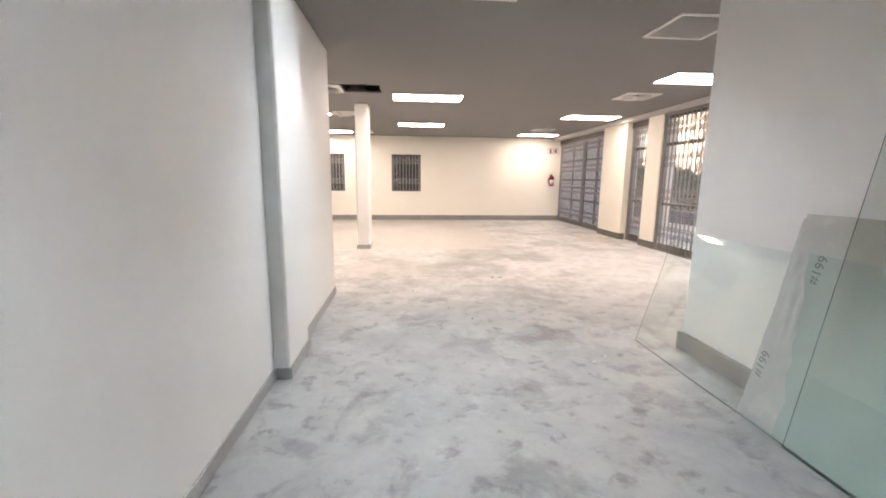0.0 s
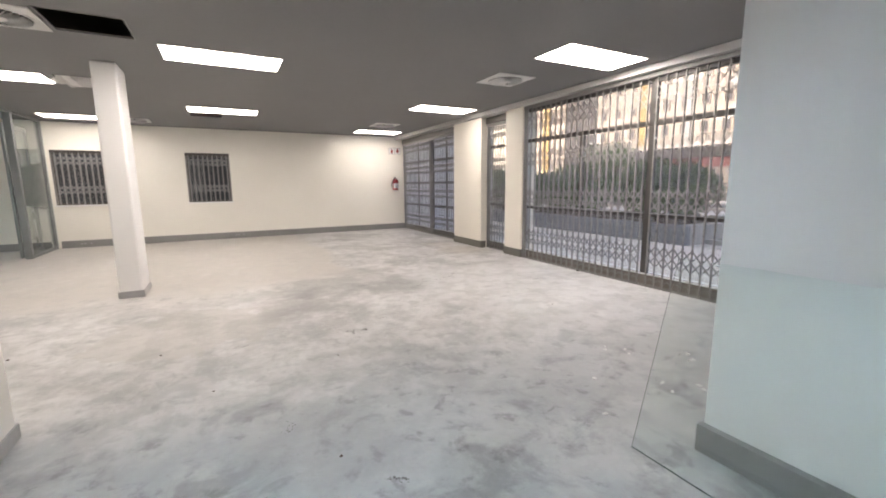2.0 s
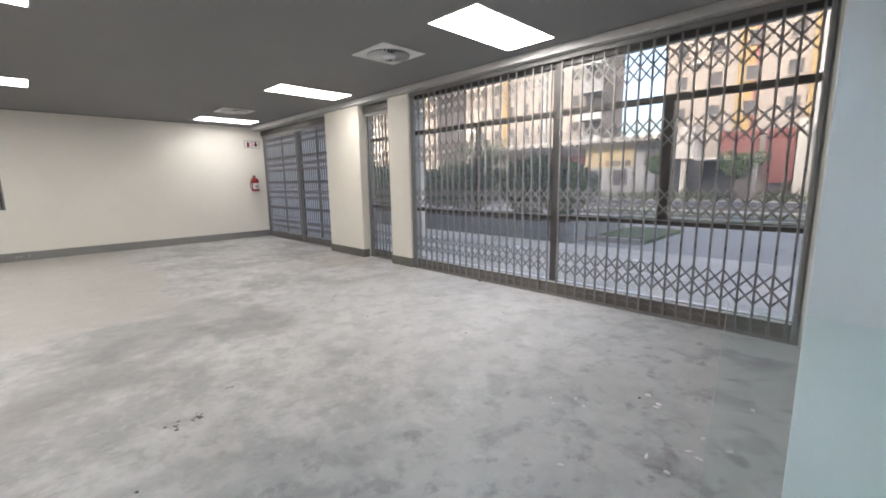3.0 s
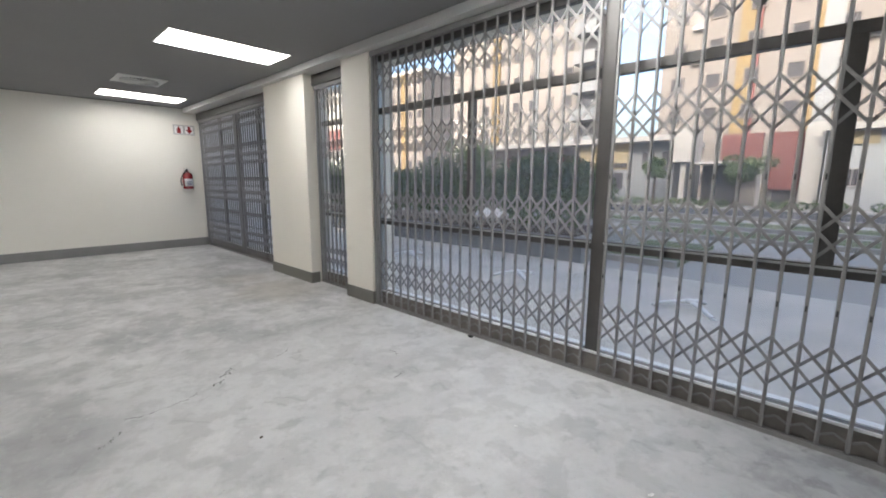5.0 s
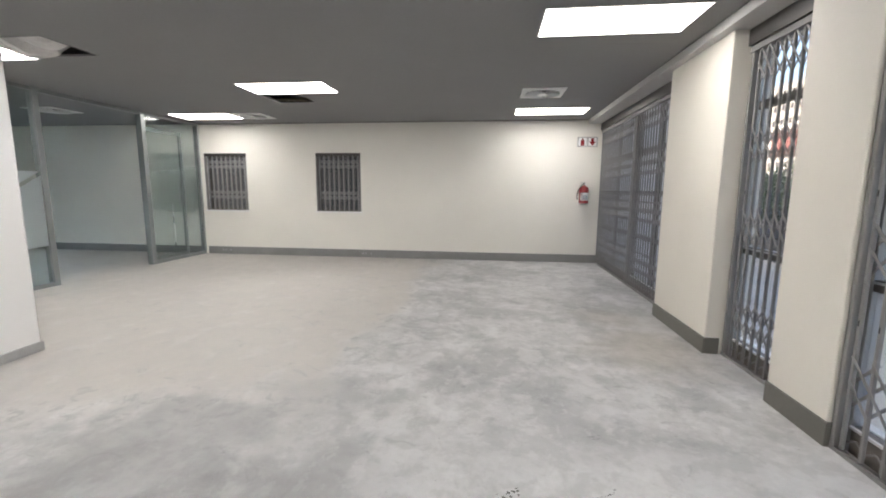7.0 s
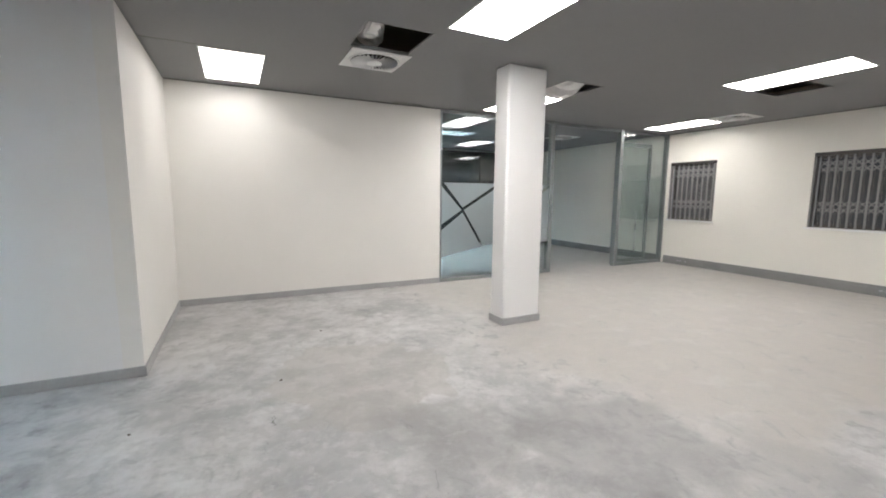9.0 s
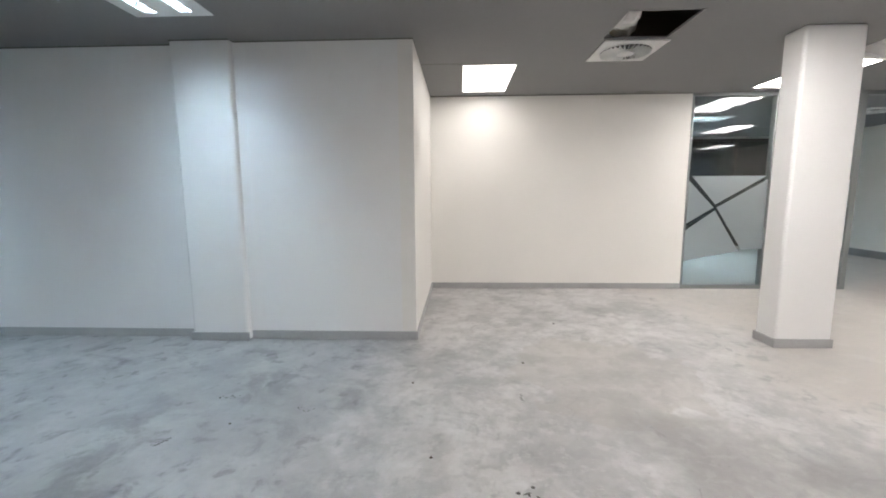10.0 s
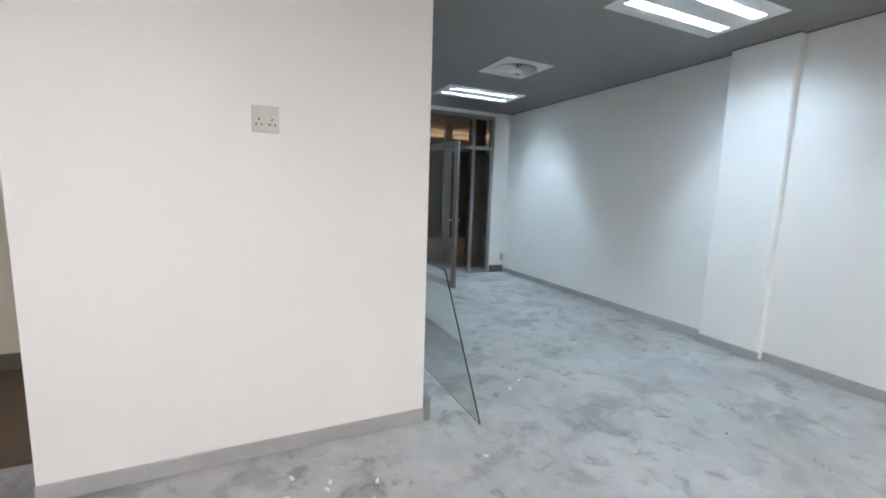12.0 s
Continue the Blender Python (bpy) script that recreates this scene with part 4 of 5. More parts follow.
# ---------------------------------------------------------------- wall fittings
so = thing("wall_socket", "white double electric socket plate with two switches", "socket", pose(3.382, BLOCK_N, 1.767))
part("plate", box(-0.062, 0.062, 0.0, 0.013, -0.064, 0.064, 0.004), M_PLATE, so, "square white plate")
for sx in (-0.03, 0.03):
    part("switch", box(sx - 0.009, sx + 0.009, 0.013, 0.018, 0.015, 0.04, 0.002), M_PLATE, so, "white rocker switch")
    for dx, dz in ((0, 0.0), (-0.012, -0.024), (0.012, -0.024)):
        part("pin_hole", box(sx + dx - 0.0045, sx + dx + 0.0045, 0.0125, 0.0142, dz - 0.006, dz + 0.003), M_BLACK, so, "dark pin hole")
bx = thing("junction_box", "small white surface junction box near the skirting", "socket", pose(-0.787, SOUTH, 0.295))
part("box", box(-0.052, 0.052, 0, 0.085, -0.065, 0.065, 0.006), M_PLATE, bx)
part("lid", box(-0.046, 0.046, 0.085, 0.091, -0.058, 0.058, 0.003), M_WHITE, bx)

def skirting_socket(x):
    t = thing("skirting_socket", "flush grey outlet in the skirting with paler inserts", "socket", pose(x, NORTH - T - 0.006, 0.088), "skirting sockets")
    part("plate", box(-0.16, 0.16, -0.004, 0.0, -0.028, 0.028, 0.0015), M_SKIRT, t, "grey cover strip")
    for dx in (-0.10, -0.04, 0.08):
        part("insert", box(dx - 0.022, dx + 0.022, -0.006, -0.004, -0.012, 0.012, 0.001), M_SKIRT_PALE, t, "pale grey insert")


for x in (-2.55, 0.70):
    skirting_socket(x)

# fire sign
sg = thing("fire_sign", "white fire-extinguisher sign with red pictogram and arrow", "sign", pose(5.205, NORTH, 2.42))
part("board", box(-0.20, 0.20, -0.006, -0.001, -0.10, 0.10, 0.002), M_PLATE, sg, "white plastic board")
for sx in (-0.095, 0.095):
    part("border", pierced(sx - 0.088, sx + 0.088, -0.088, 0.088, -0.0075, -0.006, [(sx - 0.080, sx + 0.080, -0.080, 0.080)], "xzy"), M_SKIRT, sg, "thin grey border")
    part("field", box(sx - 0.080, sx + 0.080, -0.0070, -0.006, -0.080, 0.080), M_WHITE, sg, "white field")
part("arrow_shaft", box(0.070, 0.120, -0.0085, -0.006, 0.0, 0.072), M_RED, sg, "red arrow")
ar = bmesh.new()
ar.faces.new([ar.verts.new((0.095 + dx, -0.0085, dz)) for dx, dz in ((-0.066, 0.006), (0, -0.072), (0.066, 0.006))])
r = bmesh.ops.extrude_face_region(ar, geom=ar.faces[:])
bmesh.ops.translate(ar, vec=(0, 0.0025, 0), verts=[q for q in r["geom"] if isinstance(q, bmesh.types.BMVert)])
part("arrow_head", ar, M_RED, sg, "red arrow head")
part("pictogram", box(-0.130, -0.060, -0.0085, -0.006, -0.072, 0.03, 0.001), M_RED, sg, "red extinguisher pictogram")
part("pictogram_top", box(-0.108, -0.082, -0.0085, -0.006, 0.031, 0.070), M_RED, sg)

# fire extinguisher
M_PRINT = mat("dark_blue_print", (0.03, 0.045, 0.14), 0.5, 0.05, 5, 40, 0.0)
fe = thing("fire_extinguisher", "red fire extinguisher with paper label on a wall bracket", "fire extinguisher", pose(5.165, NORTH - 0.105, 1.215))
cyl = part("cylinder", lathe([(0.065, 0.0), (0.090, 0.008), (0.092, 0.02), (0.092, 0.27), (0.082, 0.305), (0.055, 0.33), (0.028, 0.345), (0.025, 0.36)], 28), M_RED, fe, "red enamelled cylinder", True)
lb = bmesh.new()
for i in range(14):
    a0, a1 = radians(215 + i * 8), radians(215 + (i + 1) * 8)
    q = [lb.verts.new((0.0935 * math.cos(a), 0.0935 * math.sin(a), z)) for a, z in ((a0, 0.06), (a1, 0.06), (a1, 0.21), (a0, 0.21))]
    lb.faces.new(q)
part("label", lb, M_WHITE, cyl, "pale paper label")
for z in (0.08, 0.10, 0.12, 0.145):
    part("print_bar", box(-0.045, 0.045, -0.0955, -0.0935, z, z + 0.012), M_PRINT, cyl, "dark print on the label")
part("valve", lathe([(0.022, 0.36), (0.024, 0.385), (0.014, 0.395), (0.012, 0.41)], 16), M_BLACKRUB, fe, "black valve", True)
part("lever", box(-0.075, 0.02, -0.012, 0.012, 0.405, 0.418, 0.004), M_STEEL, fe, "steel squeeze lever")
part("carry_handle", box(-0.07, 0.02, -0.010, 0.010, 0.378, 0.388, 0.004), M_STEEL, fe, "steel carrying handle")
part("gauge", add_cyl(bmesh.new(), 0.016, 0.016, 0, 0.012, 16, pose(0.02, -0.02, 0.375, 90, 0, 0)), M_WHITE, fe, "round pressure gauge")
ho = bmesh.new()
for i in range(12):
    u = i / 11
    add_cyl(ho, 0.011, 0.011, -0.018, 0.018, 10, Matrix.Translation((-0.03 - 0.105 * math.sin(u * 2.0), -0.03, 0.385 - 0.30 * u)) @ pose(0, 0, 0, 0, 30 - 40 * u, 0))
part("hose", ho, M_BLACKRUB, fe, "black rubber hose", True)
part("bracket", box(-0.02, 0.02, 0.078, 0.105, 0.05, 0.34, 0.003), M_STEEL, fe, "steel wall bracket")

# ---------------------------------------------------------------- glass sheets leaning on the block


def leaning(name, label, y0, y1, length, base_x, lean, material, thick=0.010):
    """A sheet standing on the floor at base_x and tipped towards the block."""
    t = thing(name, label, "glass sheet", pose(base_x, 0, 0.002, 0, lean, 0), "leaning glass sheets")
    part("sheet", box(0, thick, y0, y1, 0.004, length, 0.001), material, t).visible_shadow = False
    part("bottom_edge", box(-0.002, thick, y0, y1, 0, 0.004), M_EDGE, t, "dark green cut edge")
    if material is not M_GREEN:
        part("side_edge", box(-0.001, thick + 0.001, y1, y1 + 0.002, 0.004, length), M_EDGE_SIDE, t, "green cut edge")
    return t


LEAN_A = math.degrees(math.asin((BLOCK_W - 0.012 - 2.215) / 1.04))
leaning("glass_sheet", "greenish clear glass sheet leaning against the wall", 1.70, 3.64, 1.04, 2.186, LEAN_A, M_GREEN, 0.008)
wrapped = leaning("glass_sheet", "greenish glass sheet wrapped in plastic film, marked 199", 0.15, 2.43, 1.25, 2.185, 11.6, M_STACK, 0.045)
def loose_film(y_in, y_out, z0, z1, wave):
    """Slack film over a sheet's face, crinkled, with one wandering edge."""
    bm, rows = bmesh.new(), []
    for i in range(61):
        z = z0 + (z1 - z0) * i / 60
        inner = y_in + wave * math.sin(z * 2.6 - 1.9) + wave * 0.5 * noise.noise(Vector((0, 3.1, z * 7)))
        row = []
        for j in range(19):
            y = inner + (y_out - inner) * j / 18
            d = 0.004 + 0.009 * noise.noise(Vector((y * 9, z * 3.5, 1.7))) + 0.005 * noise.noise(Vector((y * 26, z * 11, 5.2)))
            row.append(bm.verts.new((-0.0015 - max(0.0, d), y, z)))
        rows.append(row)
    for a, b in zip(rows, rows[1:]):
        for j in range(18):
            bm.faces.new((a[j], a[j + 1], b[j + 1], b[j]))
    return bm


part("film_strip", loose_film(2.29, 2.45, 0.02, 1.24, 0.075), M_FILM, wrapped, "crinkled plastic film strip", True)
part("film_strip", loose_film(0.2, 2.44, 1.05, 1.27, 0.0), M_FILM, wrapped, "crinkled plastic film strip", True)
part("edge_clip", box(-0.008, 0.02, 1.40, 1.55, 1.245, 1.265), M_BLACKRUB, wrapped, "dark edge clip")
leaning("glass_sheet", "tall greenish clear glass sheet leaning against the wall", 0.05, 2.12, 1.90, 2.165, 9.6, M_GREEN)


def writing(text, size, m, label, parent):
    cu = bpy.data.curves.new("lettering", "FONT")
    cu.body, cu.size, cu.extrude, cu.offset = text, size, 0.0005, -0.0012
    ob = bpy.data.objects.new("lettering", cu)
    scene.collection.objects.link(ob)
    dg = bpy.context.evaluated_depsgraph_get()
    me = bpy.data.meshes.new_from_object(ob.evaluated_get(dg))
    bpy.data.objects.remove(ob)
    me.materials.clear()
    me.materials.append(M_MARKER)
    w = new("lettering", me)
    w.parent = parent
    w.matrix_basis = m
    return tagged(w, label)


writing("#199", 0.078, Matrix.Translation((-0.019, 2.375, 0.275)) @ pose(0, 0, 0, 90, 0, -90) @ pose(0, 0, 0, 0, 0, 83), "handwritten black marking", wrapped)
writing("#199", 0.078, Matrix.Translation((-0.019, 2.245, 0.885)) @ pose(0, 0, 0, 90, 0, -90) @ pose(0, 0, 0, 0, 0, 83), "handwritten black marking", wrapped)

# ---------------------------------------------------------------- floor debris
rng = random.Random(4)


def crumb(x, y, size, material, label, flat=0.35, long=1.0):
    bm = bmesh.new()
    bmesh.ops.create_icosphere(bm, subdivisions=1, radius=size)
    for v in bm.verts:
        v.co *= 0.7 + 0.6 * rng.random()
        v.co.z *= flat
        v.co.x *= long
    lo = min(v.co.z for v in bm.verts)
    ob = part("debris", bm, material)
    ob.matrix_basis = pose(x, y, -lo + 0.0005, 0, 0, rng.random() * 360)
    return tagged(ob, label, "debris", "floor debris")


M_DUST = mat("plaster_crumb", (0.78, 0.77, 0.75), 0.9, 0.1, 20, 90, 0.2)
M_RUST = mat("dark_brown_scrap", (0.09, 0.06, 0.045), 0.9, 0.2, 20, 90, 0.2)
for x, y in ((3.23, 4.49), (3.09, 4.60), (3.50, 4.15), (3.14, 3.82), (3.33, 3.84), (3.84, 3.70), (3.13, 4.67), (3.26, 4.56), (3.59, 4.22), (3.54, 4.12), (3.19, 3.89), (3.0, 4.0), (4.40, 5.94), (4.33, 5.2), (3.3, 3.75), (2.9, 3.9), (2.6, 4.3), (2.3, 3.9), (1.75, 3.3), (1.6, 3.2)):
    crumb(x + rng.uniform(-0.03, 0.03), y + rng.uniform(-0.03, 0.03), rng.uniform(0.008, 0.012), M_DUST, "white plaster crumb on the floor", 0.6, rng.uniform(1.0, 2.8))
for x, y, s in ((3.30, 6.93, 0.010), (3.55, 4.254, 0.010), (3.65, 5.85, 0.009), (0.8, 4.3, 0.010), (-0.2, 6.3, 0.012), (0.2, 5.4, 0.010), (-1.3, 6.8, 0.012), (1.1, 5.6, 0.010)):
    crumb(x, y, s, M_RUST, "small dark brown scrap on the floor", 0.4)
crumb(5.262, 7.05, 0.03, M_BLACKRUB, "black rubber scrap beside the gate track", 0.4)
M_SMEAR = mat("dark_dried_smear", (0.13, 0.125, 0.115), 0.85, 0.2, 20, 90, 0.2)


def smear(x, y, length, turn, width=0.012, bend=0.4, count=22):
    """Thin broken flakes of dried adhesive along a bent line."""
    bm = bmesh.new()
    for k in range(count):
        if rng.random() < 0.25:
            continue
        u = k / (count - 1) - 0.5
        c = Vector((u * length, bend * length * (u * u - 0.1) + rng.gauss(0, width * 0.6), 0))
        w, h = length / count * rng.uniform(0.5, 1.6), width * rng.uniform(0.1, 0.5)
        n_ = 7
        ring = [bm.verts.new(c + Vector((w * math.cos(6.283 * i / n_) * rng.uniform(0.6, 1.2), h * math.sin(6.283 * i / n_) * rng.uniform(0.6, 1.2), 0.0008))) for i in range(n_)]
        bm.faces.new(ring)
    ob = part("floor_smear", bm, M_SMEAR)
    ob.matrix_basis = pose(x, y, 0.0002, 0, 0, turn)
    return tagged(ob, "thin dark dried smear on the screed floor", "stain", "floor smears", "stuff")


for x, y, ln, tu, w in ((1.42, 6.10, 0.20, 20, 0.06), (1.77, 6.37, 0.10, 30, 0.02), (3.46, 7.90, 0.14, 35, 0.025), (3.36, 7.78, 0.10, 20, 0.02), (3.02, 7.68, 0.38, 5, 0.010),
                        (2.72, 7.5, 0.14, 40, 0.012), (4.57, 7.30, 0.10, 80, 0.012), (4.33, 6.96, 0.10, 10, 0.014), (3.9, 7.95, 0.2, 25, 0.008), (0.6, 4.7, 0.12, 60, 0.02), (0.45, 4.1, 0.14, 100, 0.02), (1.0, 4.0, 0.10, 140, 0.018), (0.4, 6.2, 0.12, 0, 0.010)):
    smear(x, y, ln, tu, w)

# ---------------------------------------------------------------- outside
M_PAVE = mat("grey_terrace_paving", (0.59, 0.545, 0.49), 0.8, 0.13, 1.3, 18, 0.15)
M_PALE = mat("pale_concrete_pavers", (0.36, 0.345, 0.32), 0.85, 0.08, 0.7, 25, 0.1)
M_GRASS = mat("dry_lawn", (0.12, 0.15, 0.06), 0.9, 0.25, 3, 60, 0.3)
M_LEAF = mat("dark_green_leaves", (0.095, 0.145, 0.058), 0.6, 0.3, 3, 30, 0.0)
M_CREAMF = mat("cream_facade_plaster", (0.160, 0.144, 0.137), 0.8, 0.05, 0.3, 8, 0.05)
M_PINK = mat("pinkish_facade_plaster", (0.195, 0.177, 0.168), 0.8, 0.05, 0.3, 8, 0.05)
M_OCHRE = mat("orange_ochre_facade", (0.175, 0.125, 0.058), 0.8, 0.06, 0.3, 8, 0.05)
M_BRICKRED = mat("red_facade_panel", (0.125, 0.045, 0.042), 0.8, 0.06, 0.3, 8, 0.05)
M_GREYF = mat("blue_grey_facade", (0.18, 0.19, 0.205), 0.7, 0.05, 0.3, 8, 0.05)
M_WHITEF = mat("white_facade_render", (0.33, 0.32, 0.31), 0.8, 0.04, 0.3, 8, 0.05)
M_WINDARK = mat("dark_recessed_window", (0.055, 0.055, 0.062), 0.7, 0.1, 0.5, 5, 0.0, spec=0.15)
M_BARK = mat("dark_grey_bark", (0.06, 0.05, 0.042), 0.8, 0.15, 6, 30, 0.2)
M_TAR = mat("asphalt", (0.055, 0.055, 0.058), 0.9, 0.1, 0.5, 30, 0.1)

fixed("ground", box(5.75, 400, -300, 400, -0.4, -0.02), M_PALE, "pale paved ground reaching far off", "ground")
fixed("pavement_terrace", box(5.75, 9.3, -2, 24, -0.02, -0.004), M_PAVE, "shaded grey terrace paving outside the gates", "pavement")
fixed("road", box(23.0, 29.0, -120, 160, -0.02, -0.008), M_TAR, "asphalt road beyond the forecourt", "road")
for nm, x0, x1, y0, y1 in (("lawn", 10.2, 13.0, 6.6, 7.9), ("lawn_middle", 14.6, 16.4, -14.0, 9.6), ("lawn_far", 17.6, 19.6, -14.0, 12.0)):
    fixed(nm, box(x0, x1, y0, y1, -0.02, 0.05), M_GRASS, "strip of short dry lawn", "lawn")
    fixed(nm.replace("lawn", "kerb"), box(x0 - 0.14, x0, y0, y1, -0.02, 0.09, 0.01), M_WHITEF, "pale concrete edging of the lawn", "kerb")

# planter wall with hedge
pl = thing("planter", "long low grey concrete planter wall", "planter")
part("wall", box(9.3, 9.55, 7.9, 22.0, -0.02, 0.42, 0.01), M_GREYF, pl)
# lit look of the end wall is put into a paler material
part("side_wall", box(9.55, 12.4, 7.9, 8.15, -0.02, 0.42, 0.01), M_WHITEF, pl, "end wall, its lit side painted paler")
part("soil", box(9.55, 12.4, 8.15, 22.0, -0.02, 0.34), M_RUST, pl, "dark soil")


def leaf_cloud(bm, centre, radius, count, size, g, squash=0.8):
    """Many small tilted leaves in an uneven clump."""
    for _ in range(count):
        d = Vector((g.gauss(0, 1), g.gauss(0, 1), g.gauss(0, 1))).normalized() * radius * g.uniform(0.45, 1.0) ** 0.6
        d.z *= squash
        c = Vector(centre) + d
        a = Euler((g.uniform(0, 6.3), g.uniform(0, 6.3), g.uniform(0, 6.3))).to_matrix()
        s = size * g.uniform(0.6, 1.3)
        vs = [bm.verts.new(c + a @ Vector(p)) for p in ((-s, 0, 0), (0, -s * 0.45, s * 0.1), (s, 0, 0), (0, s * 0.45, s * 0.1))]
        bm.faces.new(vs)


def foliage_mesh(clumps, count, size, seed):
    g = random.Random(seed)
    bm = bmesh.new()
    for c, r in clumps:
        leaf_cloud(bm, c, r, count, size, g)
    return bm


g = random.Random(11)
clumps = [((10.7 + g.uniform(-0.9, 0.9), 8.6 + k * 0.165 + g.uniform(-0.2, 0.2), 0.75 + g.uniform(0, 0.70) + min(0.15, k * 0.02)), g.uniform(0.45, 0.70)) for k in range(82)]
clumps += [((10.2 + g.uniform(-0.3, 0.5), 8.45 + k * 0.22, 1.0 + 0.55 * math.sin(0.45 + k * 0.33)), 0.58) for k in range(8)]
hedge = thing("hedge", "dense dark green clipped shrub hedge in the planter", "hedge")
part("crown", foliage_mesh(clumps, 760, 0.05, 3), M_LEAF, hedge, "small dark leaves")
hb = bmesh.new()
for k in range(14):
    add_cyl(hb, 0.03, 0.015, 0.3, 1.2, 8, Matrix.Translation((10.9 + g.uniform(-0.5, 0.5), 8.8 + k * 0.95, 0)))
part("stems", hb, M_BARK, hedge, "thin woody stems")


def star_base(x, y, turn):
    """A cast three-armed furniture base left standing on the terrace."""
    t = thing("table_base", "metal star-shaped table base on the terrace, white for its glint", "table base", pose(x, y, -0.004, 0, 0, turn), "terrace table bases")
    for k in range(3):
        bm, rings = bmesh.new(), []
        for r_, half, top in ((0.03, 0.034, 0.105), (0.12, 0.032, 0.098), (0.24, 0.027, 0.075), (0.33, 0.024, 0.045), (0.39, 0.016, 0.022)):
            low = max(0.0, top - 0.032) if r_ < 0.38 else 0.0
            rings.append([bm.verts.new((r_, w, z)) for w, z in ((-half, low), (half, low), (half, top - 0.008), (half * 0.5, top), (-half * 0.5, top), (-half, top - 0.008))])
        for p, q in zip(rings, rings[1:]):
            for i in range(6):
                bm.faces.new((p[i], p[(i + 1) % 6], q[(i + 1) % 6], q[i]))
        bm.faces.new(rings[0])
        bm.faces.new(rings[-1])
        bmesh.ops.recalc_face_normals(bm, faces=bm.faces)
        # bright glint of the metal is put into the arms as white
        part("arm", bm, M_WHITE, t, "tapered arm, white for its glint", True).matrix_basis = pose(0, 0, 0, 0, 0, 120 * k)
        part("foot", add_cyl(bmesh.new(), 0.018, 0.018, 0.0, 0.03, 12, Matrix.Translation((0.36, 0, 0))), M_BLACKRUB, t, "black foot").matrix_basis = pose(0, 0, 0, 0, 0, 120 * k)
    part("hub", lathe([(0.055, 0.075), (0.055, 0.11), (0.035, 0.122), (0.01, 0.124)], 18), M_WHITE, t, "round hub", True)


for x, y, turn in ((7.66, 5.83, -12), (7.61, 8.08, -5), (7.63, 10.48, 8)):
    star_base(x, y, turn)


def block_of_flats(name, label, x, y0, y1, z1, depth, material, storeys, cols, stripes=(), base=0.0):
    """A slab of flats facing the terrace, with recessed windows storey by storey and a parapet."""
    t = thing(name, label, "building")
    part("wall", box(x, x + depth, y0, y1, base - 0.4, z1), material, t)
    part("roof", box(x - 0.2, x + depth + 0.2, y0 - 0.2, y1 + 0.2, z1, z1 + 0.5), M_WHITEF, t, "flat roof parapet")
    for a, b, m_ in stripes:
        part("stripe", box(x - 0.25, x, a, b, base, z1), m_, t, "coloured vertical bay")
    w, h = (y1 - y0) / cols, (z1 - base) / storeys
    pane = to_mesh("window", add_box(bmesh.new(), -0.03, 0.05, -w * 0.17, w * 0.17, -h * 0.19, h * 0.19), M_WINDARK)
    frame_ = pierced(-w * 0.195, w * 0.195, -h * 0.22, h * 0.22, -0.1, 0.0, [(-w * 0.17, w * 0.17, -h * 0.19, h * 0.19)], "yzx")
    fm = to_mesh("window_frame", frame_, material)
    for i in range(storeys):
        for j in range(cols):
            y = y0 + (j + 0.5) * w
            dx = -0.25 if any(a < y < b for a, b, _ in stripes) else 0.0
            m = Matrix.Translation((x + dx - 0.02, y, base + (i + 0.55) * h))
            share("window_frame", fm, share("window", pane, t, m), Matrix())
    return t


# grey stripe at y 5.9 to 7.0 paints a recess in shadow
flats = block_of_flats("apartment_building", "tall cream block of flats with yellow bays and a shadowed recess painted grey", 46, -18, 18.0, 34, 12, M_CREAMF, 12, 13,
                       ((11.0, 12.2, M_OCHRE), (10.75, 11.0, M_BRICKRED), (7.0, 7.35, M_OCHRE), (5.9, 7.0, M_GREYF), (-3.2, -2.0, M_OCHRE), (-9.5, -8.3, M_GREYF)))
for y in (15.2, 4.1, -0.6):
    for i in range(4, 12):
        part("air_unit", box(45.55, 46.0, y - 0.45, y + 0.45, i * 2.83 + 0.25, i * 2.83 + 0.6), M_WHITEF, flats, "white wall-hung unit")
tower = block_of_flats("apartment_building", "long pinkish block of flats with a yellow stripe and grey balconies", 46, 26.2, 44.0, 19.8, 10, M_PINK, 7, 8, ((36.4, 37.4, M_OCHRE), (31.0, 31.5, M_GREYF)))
for i in range(6):
    deck = part("balcony", box(44.4, 46.0, 23.4 + 0.25 * (i // 2), 26.2, 2.0 + i * 2.8, 2.25 + i * 2.8), M_GREYF, tower, "grey balcony slab")
    part("parapet", box(44.4, 44.5, 23.4 + 0.25 * (i // 2), 26.2, 2.25 + i * 2.8, 3.2 + i * 2.8), M_GREYF, deck, "solid grey parapet")
    part("window", box(45.6, 45.7, 24.2, 26.0, 3.3 + i * 2.8, 4.7 + i * 2.8), M_WINDARK, tower, "dark balcony window")
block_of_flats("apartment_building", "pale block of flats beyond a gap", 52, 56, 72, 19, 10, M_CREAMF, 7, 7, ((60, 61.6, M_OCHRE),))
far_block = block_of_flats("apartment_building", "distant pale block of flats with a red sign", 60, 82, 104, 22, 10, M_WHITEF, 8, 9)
for y0, y1 in ((92.6, 95.8), (96.6, 99.8)):
    part("sign_panel", box(59.6, 59.85, y0, y1, 8.6, 13.2), M_BRICKRED, far_block, "red sign panel")

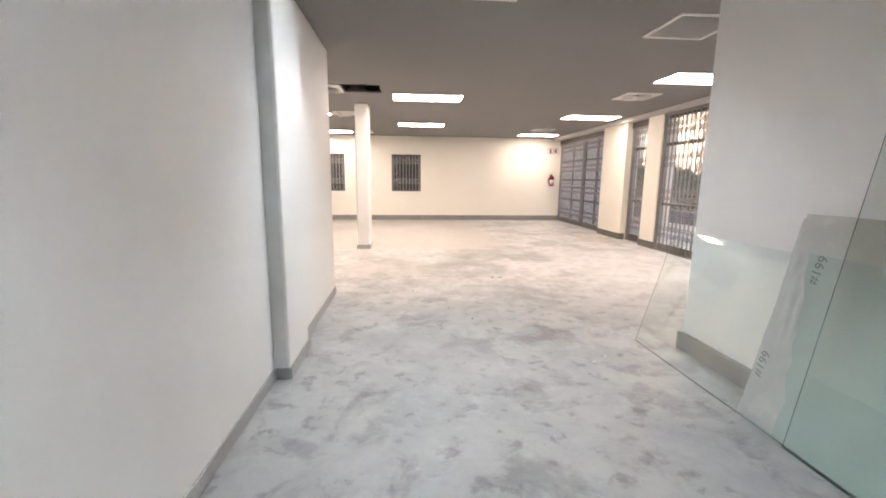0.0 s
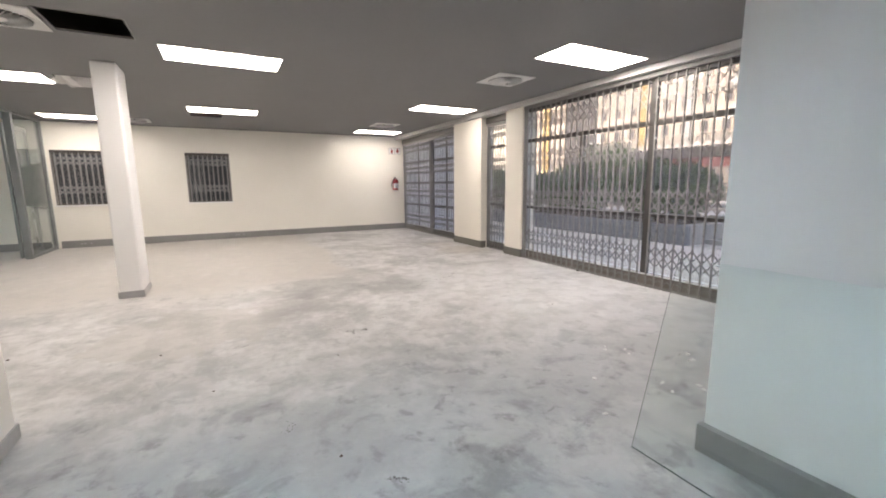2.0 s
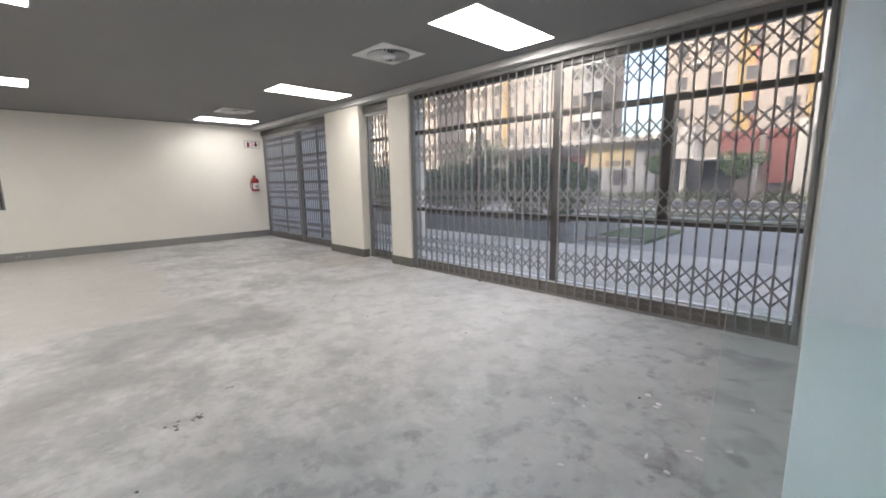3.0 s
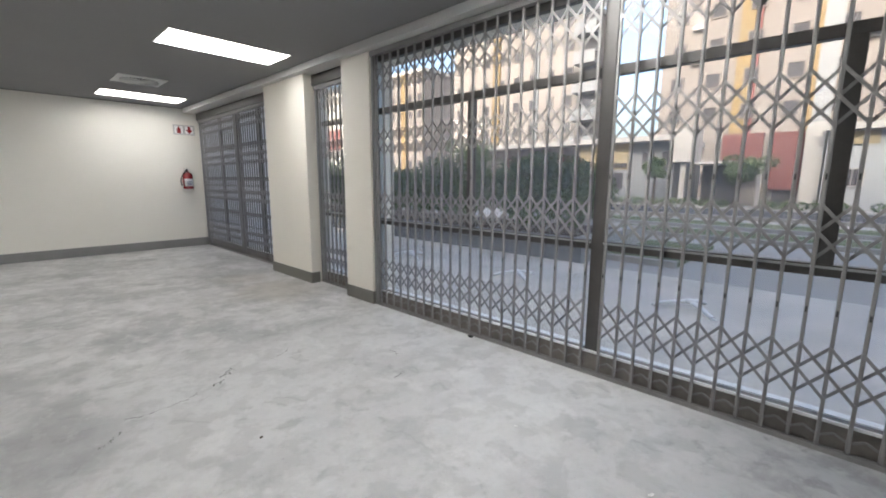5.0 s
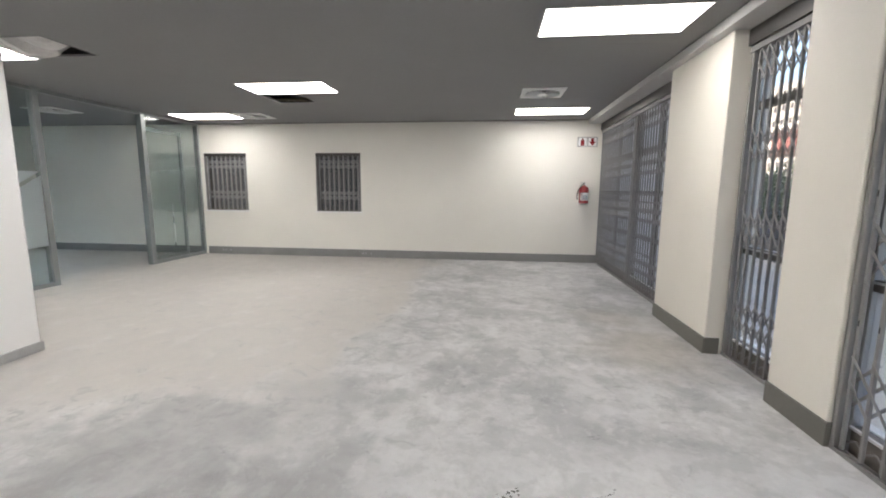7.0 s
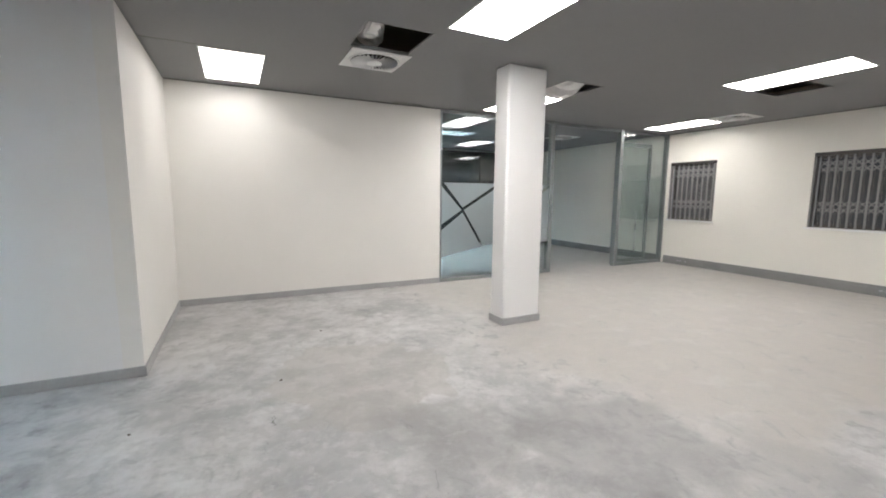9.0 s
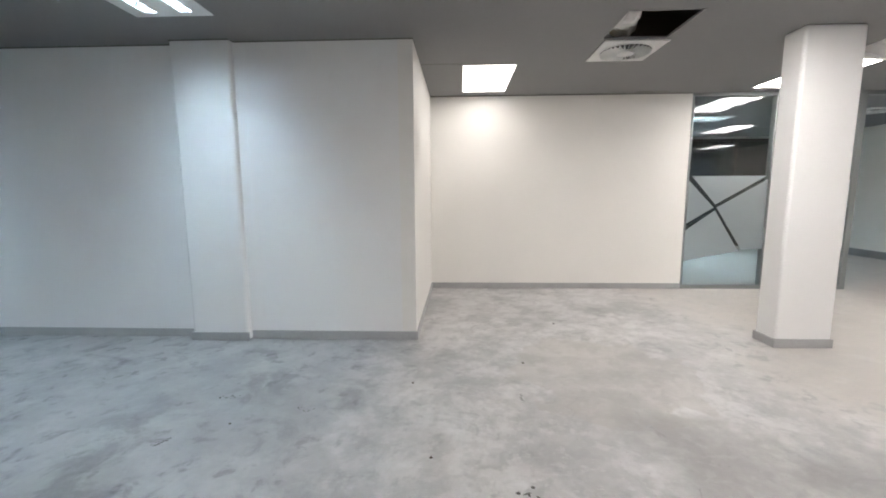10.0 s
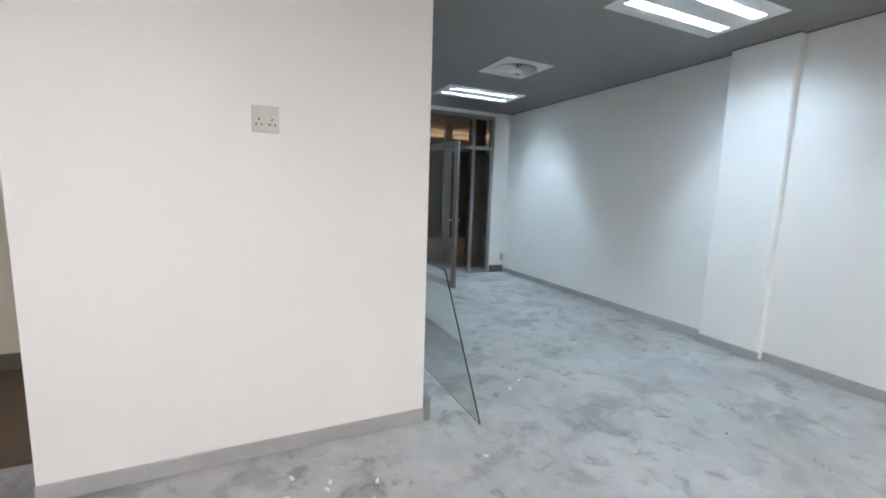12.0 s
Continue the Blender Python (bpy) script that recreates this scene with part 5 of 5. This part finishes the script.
# low shops across the road
shops = thing("shop_row", "low flat-roofed shop building with straw and blue-grey walls", "building")
M_STRAW = mat("straw_coloured_plaster", (0.26, 0.215, 0.135), 0.8, 0.05, 0.3, 8, 0.05)
part("wall", box(32, 39, 15.3, 18.9, 2.2, 3.95), M_STRAW, shops, "straw-coloured wall")
part("lower_wall", box(32, 39, 15.3, 18.9, 0, 2.2), M_GREYF, shops, "blue-grey lower wall")
for k in range(8):
    part("sign_bar", box(31.94, 32.0, 15.5 + k * 0.23, 15.66 + k * 0.23, 2.3, 2.66), M_BRICKRED if k == 7 else M_WINDARK, shops, "dark sign letter bar")
part("wall", box(32.2, 39, 12.6, 15.3, 0, 3.95), M_GREYF, shops, "blue-grey wall")
part("wall", box(32.6, 39, 18.9, 30.0, 0, 3.95), M_PINK, shops, "pinkish wall")
part("red_band", box(32.5, 32.6, 19.3, 26.0, 2.5, 3.2), M_BRICKRED, shops, "red sign band")
part("roof", box(31.2, 39.4, 12.5, 30.4, 3.95, 4.3, 0.02), M_WHITEF, shops, "projecting white roof slab")
part("fascia_block", box(31.3, 32.9, 11.3, 12.5, 2.6, 4.6), M_WHITEF, shops, "white fascia block on a pillar")
part("pillar", box(31.6, 31.9, 11.8, 12.1, 0, 2.6, 0.01), M_WHITEF, shops, "white pillar")
for y in (16.2, 18.1, 20.4, 22.6, 24.8):
    x = 32.0 if y < 18.9 else 32.6
    part("window", box(x - 0.06, x + 0.05, y - 0.5, y + 0.5, 0.9, 2.0), M_WINDARK, shops, "dark shop window")
for y in (14.2, 13.0):
    part("window", box(32.12, 32.25, y - 0.35, y + 0.35, 2.2, 3.3), M_WINDARK, shops, "dark upper window")
gateway = thing("entrance_building", "entrance building with red panels, dark doorway and white canopy", "building")
part("wall", box(33.5, 40, 5.7, 11.3, 0, 4.3), M_PINK, gateway, "pale wall")
part("red_panel", box(33.2, 33.5, 8.3, 10.3, 2.7, 4.25), M_BRICKRED, gateway, "red wall panel")
part("red_panel", box(33.0, 33.5, 6.5, 7.9, 1.0, 4.2), M_BRICKRED, gateway, "red wall panel")
part("doorway", box(33.3, 33.52, 9.4, 11.2, 0, 2.4), M_WINDARK, gateway, "dark doorway")
part("doorway", box(33.3, 33.52, 6.6, 7.6, 0, 0.95), M_WINDARK, gateway, "dark opening")
part("roof", box(31.4, 33.5, 7.9, 11.3, 2.45, 2.6, 0.02), M_WHITEF, gateway, "white canopy slab")
part("pillar", box(31.6, 31.8, 8.0, 8.2, 0, 2.45, 0.01), M_WHITEF, gateway, "white pillar")
part("white_pier", box(32.6, 33.4, 5.6, 6.4, 0, 4.6), M_WHITEF, gateway, "white pier")
white_house = thing("white_building", "low pale bluish-white building with small windows", "building")
M_PALEBLUE = mat("pale_bluish_render", (0.27, 0.285, 0.305), 0.8, 0.04, 0.3, 8, 0.05)
part("wall", box(32.0, 39, -12.0, 5.5, 0, 4.0), M_PALEBLUE, white_house)
part("roof", box(31.4, 39.2, -12.2, 5.6, 4.0, 4.35), M_WHITEF, white_house, "white roof slab")
part("fascia", box(31.9, 32.0, 3.6, 5.4, 3.3, 3.95), M_STRAW, white_house, "straw-coloured fascia panel")
for y in (4.4, 0.4, -3.2, -6.8):
    win = part("window", box(31.92, 32.05, y - 0.42, y + 0.42, 1.25, 2.1), M_WINDARK, white_house, "dark window")
    part("window_frame", pierced(y - 0.47, y + 0.47, 1.20, 2.15, 31.88, 31.92, [(y - 0.41, y - 0.02, 1.26, 2.09), (y + 0.02, y + 0.41, 1.26, 2.09)], "yzx"), M_WHITEF, win, "white cross frame")


def small_tree(x, y, h, r, seed):
    gg = random.Random(seed)
    t = thing("tree", "small leafy street tree", "tree", Matrix.Translation((x, y, -0.02)), "street trees")
    bm = add_cyl(bmesh.new(), 0.11, 0.06, 0, h - r * 0.6, 10)
    for k in range(5):
        add_cyl(bm, 0.045, 0.015, 0, r * 0.9, 8, Matrix.Translation((0, 0, h - r * 1.2)) @ pose(0, 0, 0, 30 + 8 * k, 0, 72 * k))
    part("trunk", bm, M_BARK, t, "dark trunk with limbs")
    cl = [((gg.gauss(0, r * 0.45), gg.gauss(0, r * 0.45), h - r * 0.5 + gg.gauss(0, r * 0.3)), gg.uniform(0.35, 0.55) * r) for _ in range(14)]
    part("crown", foliage_mesh(cl, 200, 0.09, seed), M_LEAF, t, "uneven green crown")


for k, (x, y, h, r) in enumerate(((30.2, 13.1, 2.5, 0.75), (30.3, 8.9, 2.7, 1.1), (27.0, 1.7, 3.0, 1.7), (27.5, -1.2, 3.3, 1.6), (26, 24, 4.0, 1.8))):
    small_tree(x, y, h, r, 40 + k)
lh = thing("hedge", "low clipped hedge along the road", "hedge")
gg = random.Random(77)
part("crown", foliage_mesh([((30.4 + gg.uniform(-0.2, 0.2), 1.8 + k * 0.5 + (0.8 if k > 3 else 0) + (1.4 if k > 10 else 0), 0.22), 0.32) for k in range(26)], 90, 0.08, 8), M_LEAF, lh)
kerb = fixed("kerb", box(21.6, 21.8, -60, 120, -0.02, 0.12, 0.01), M_PALE, "pale concrete kerb along the road", "kerb")
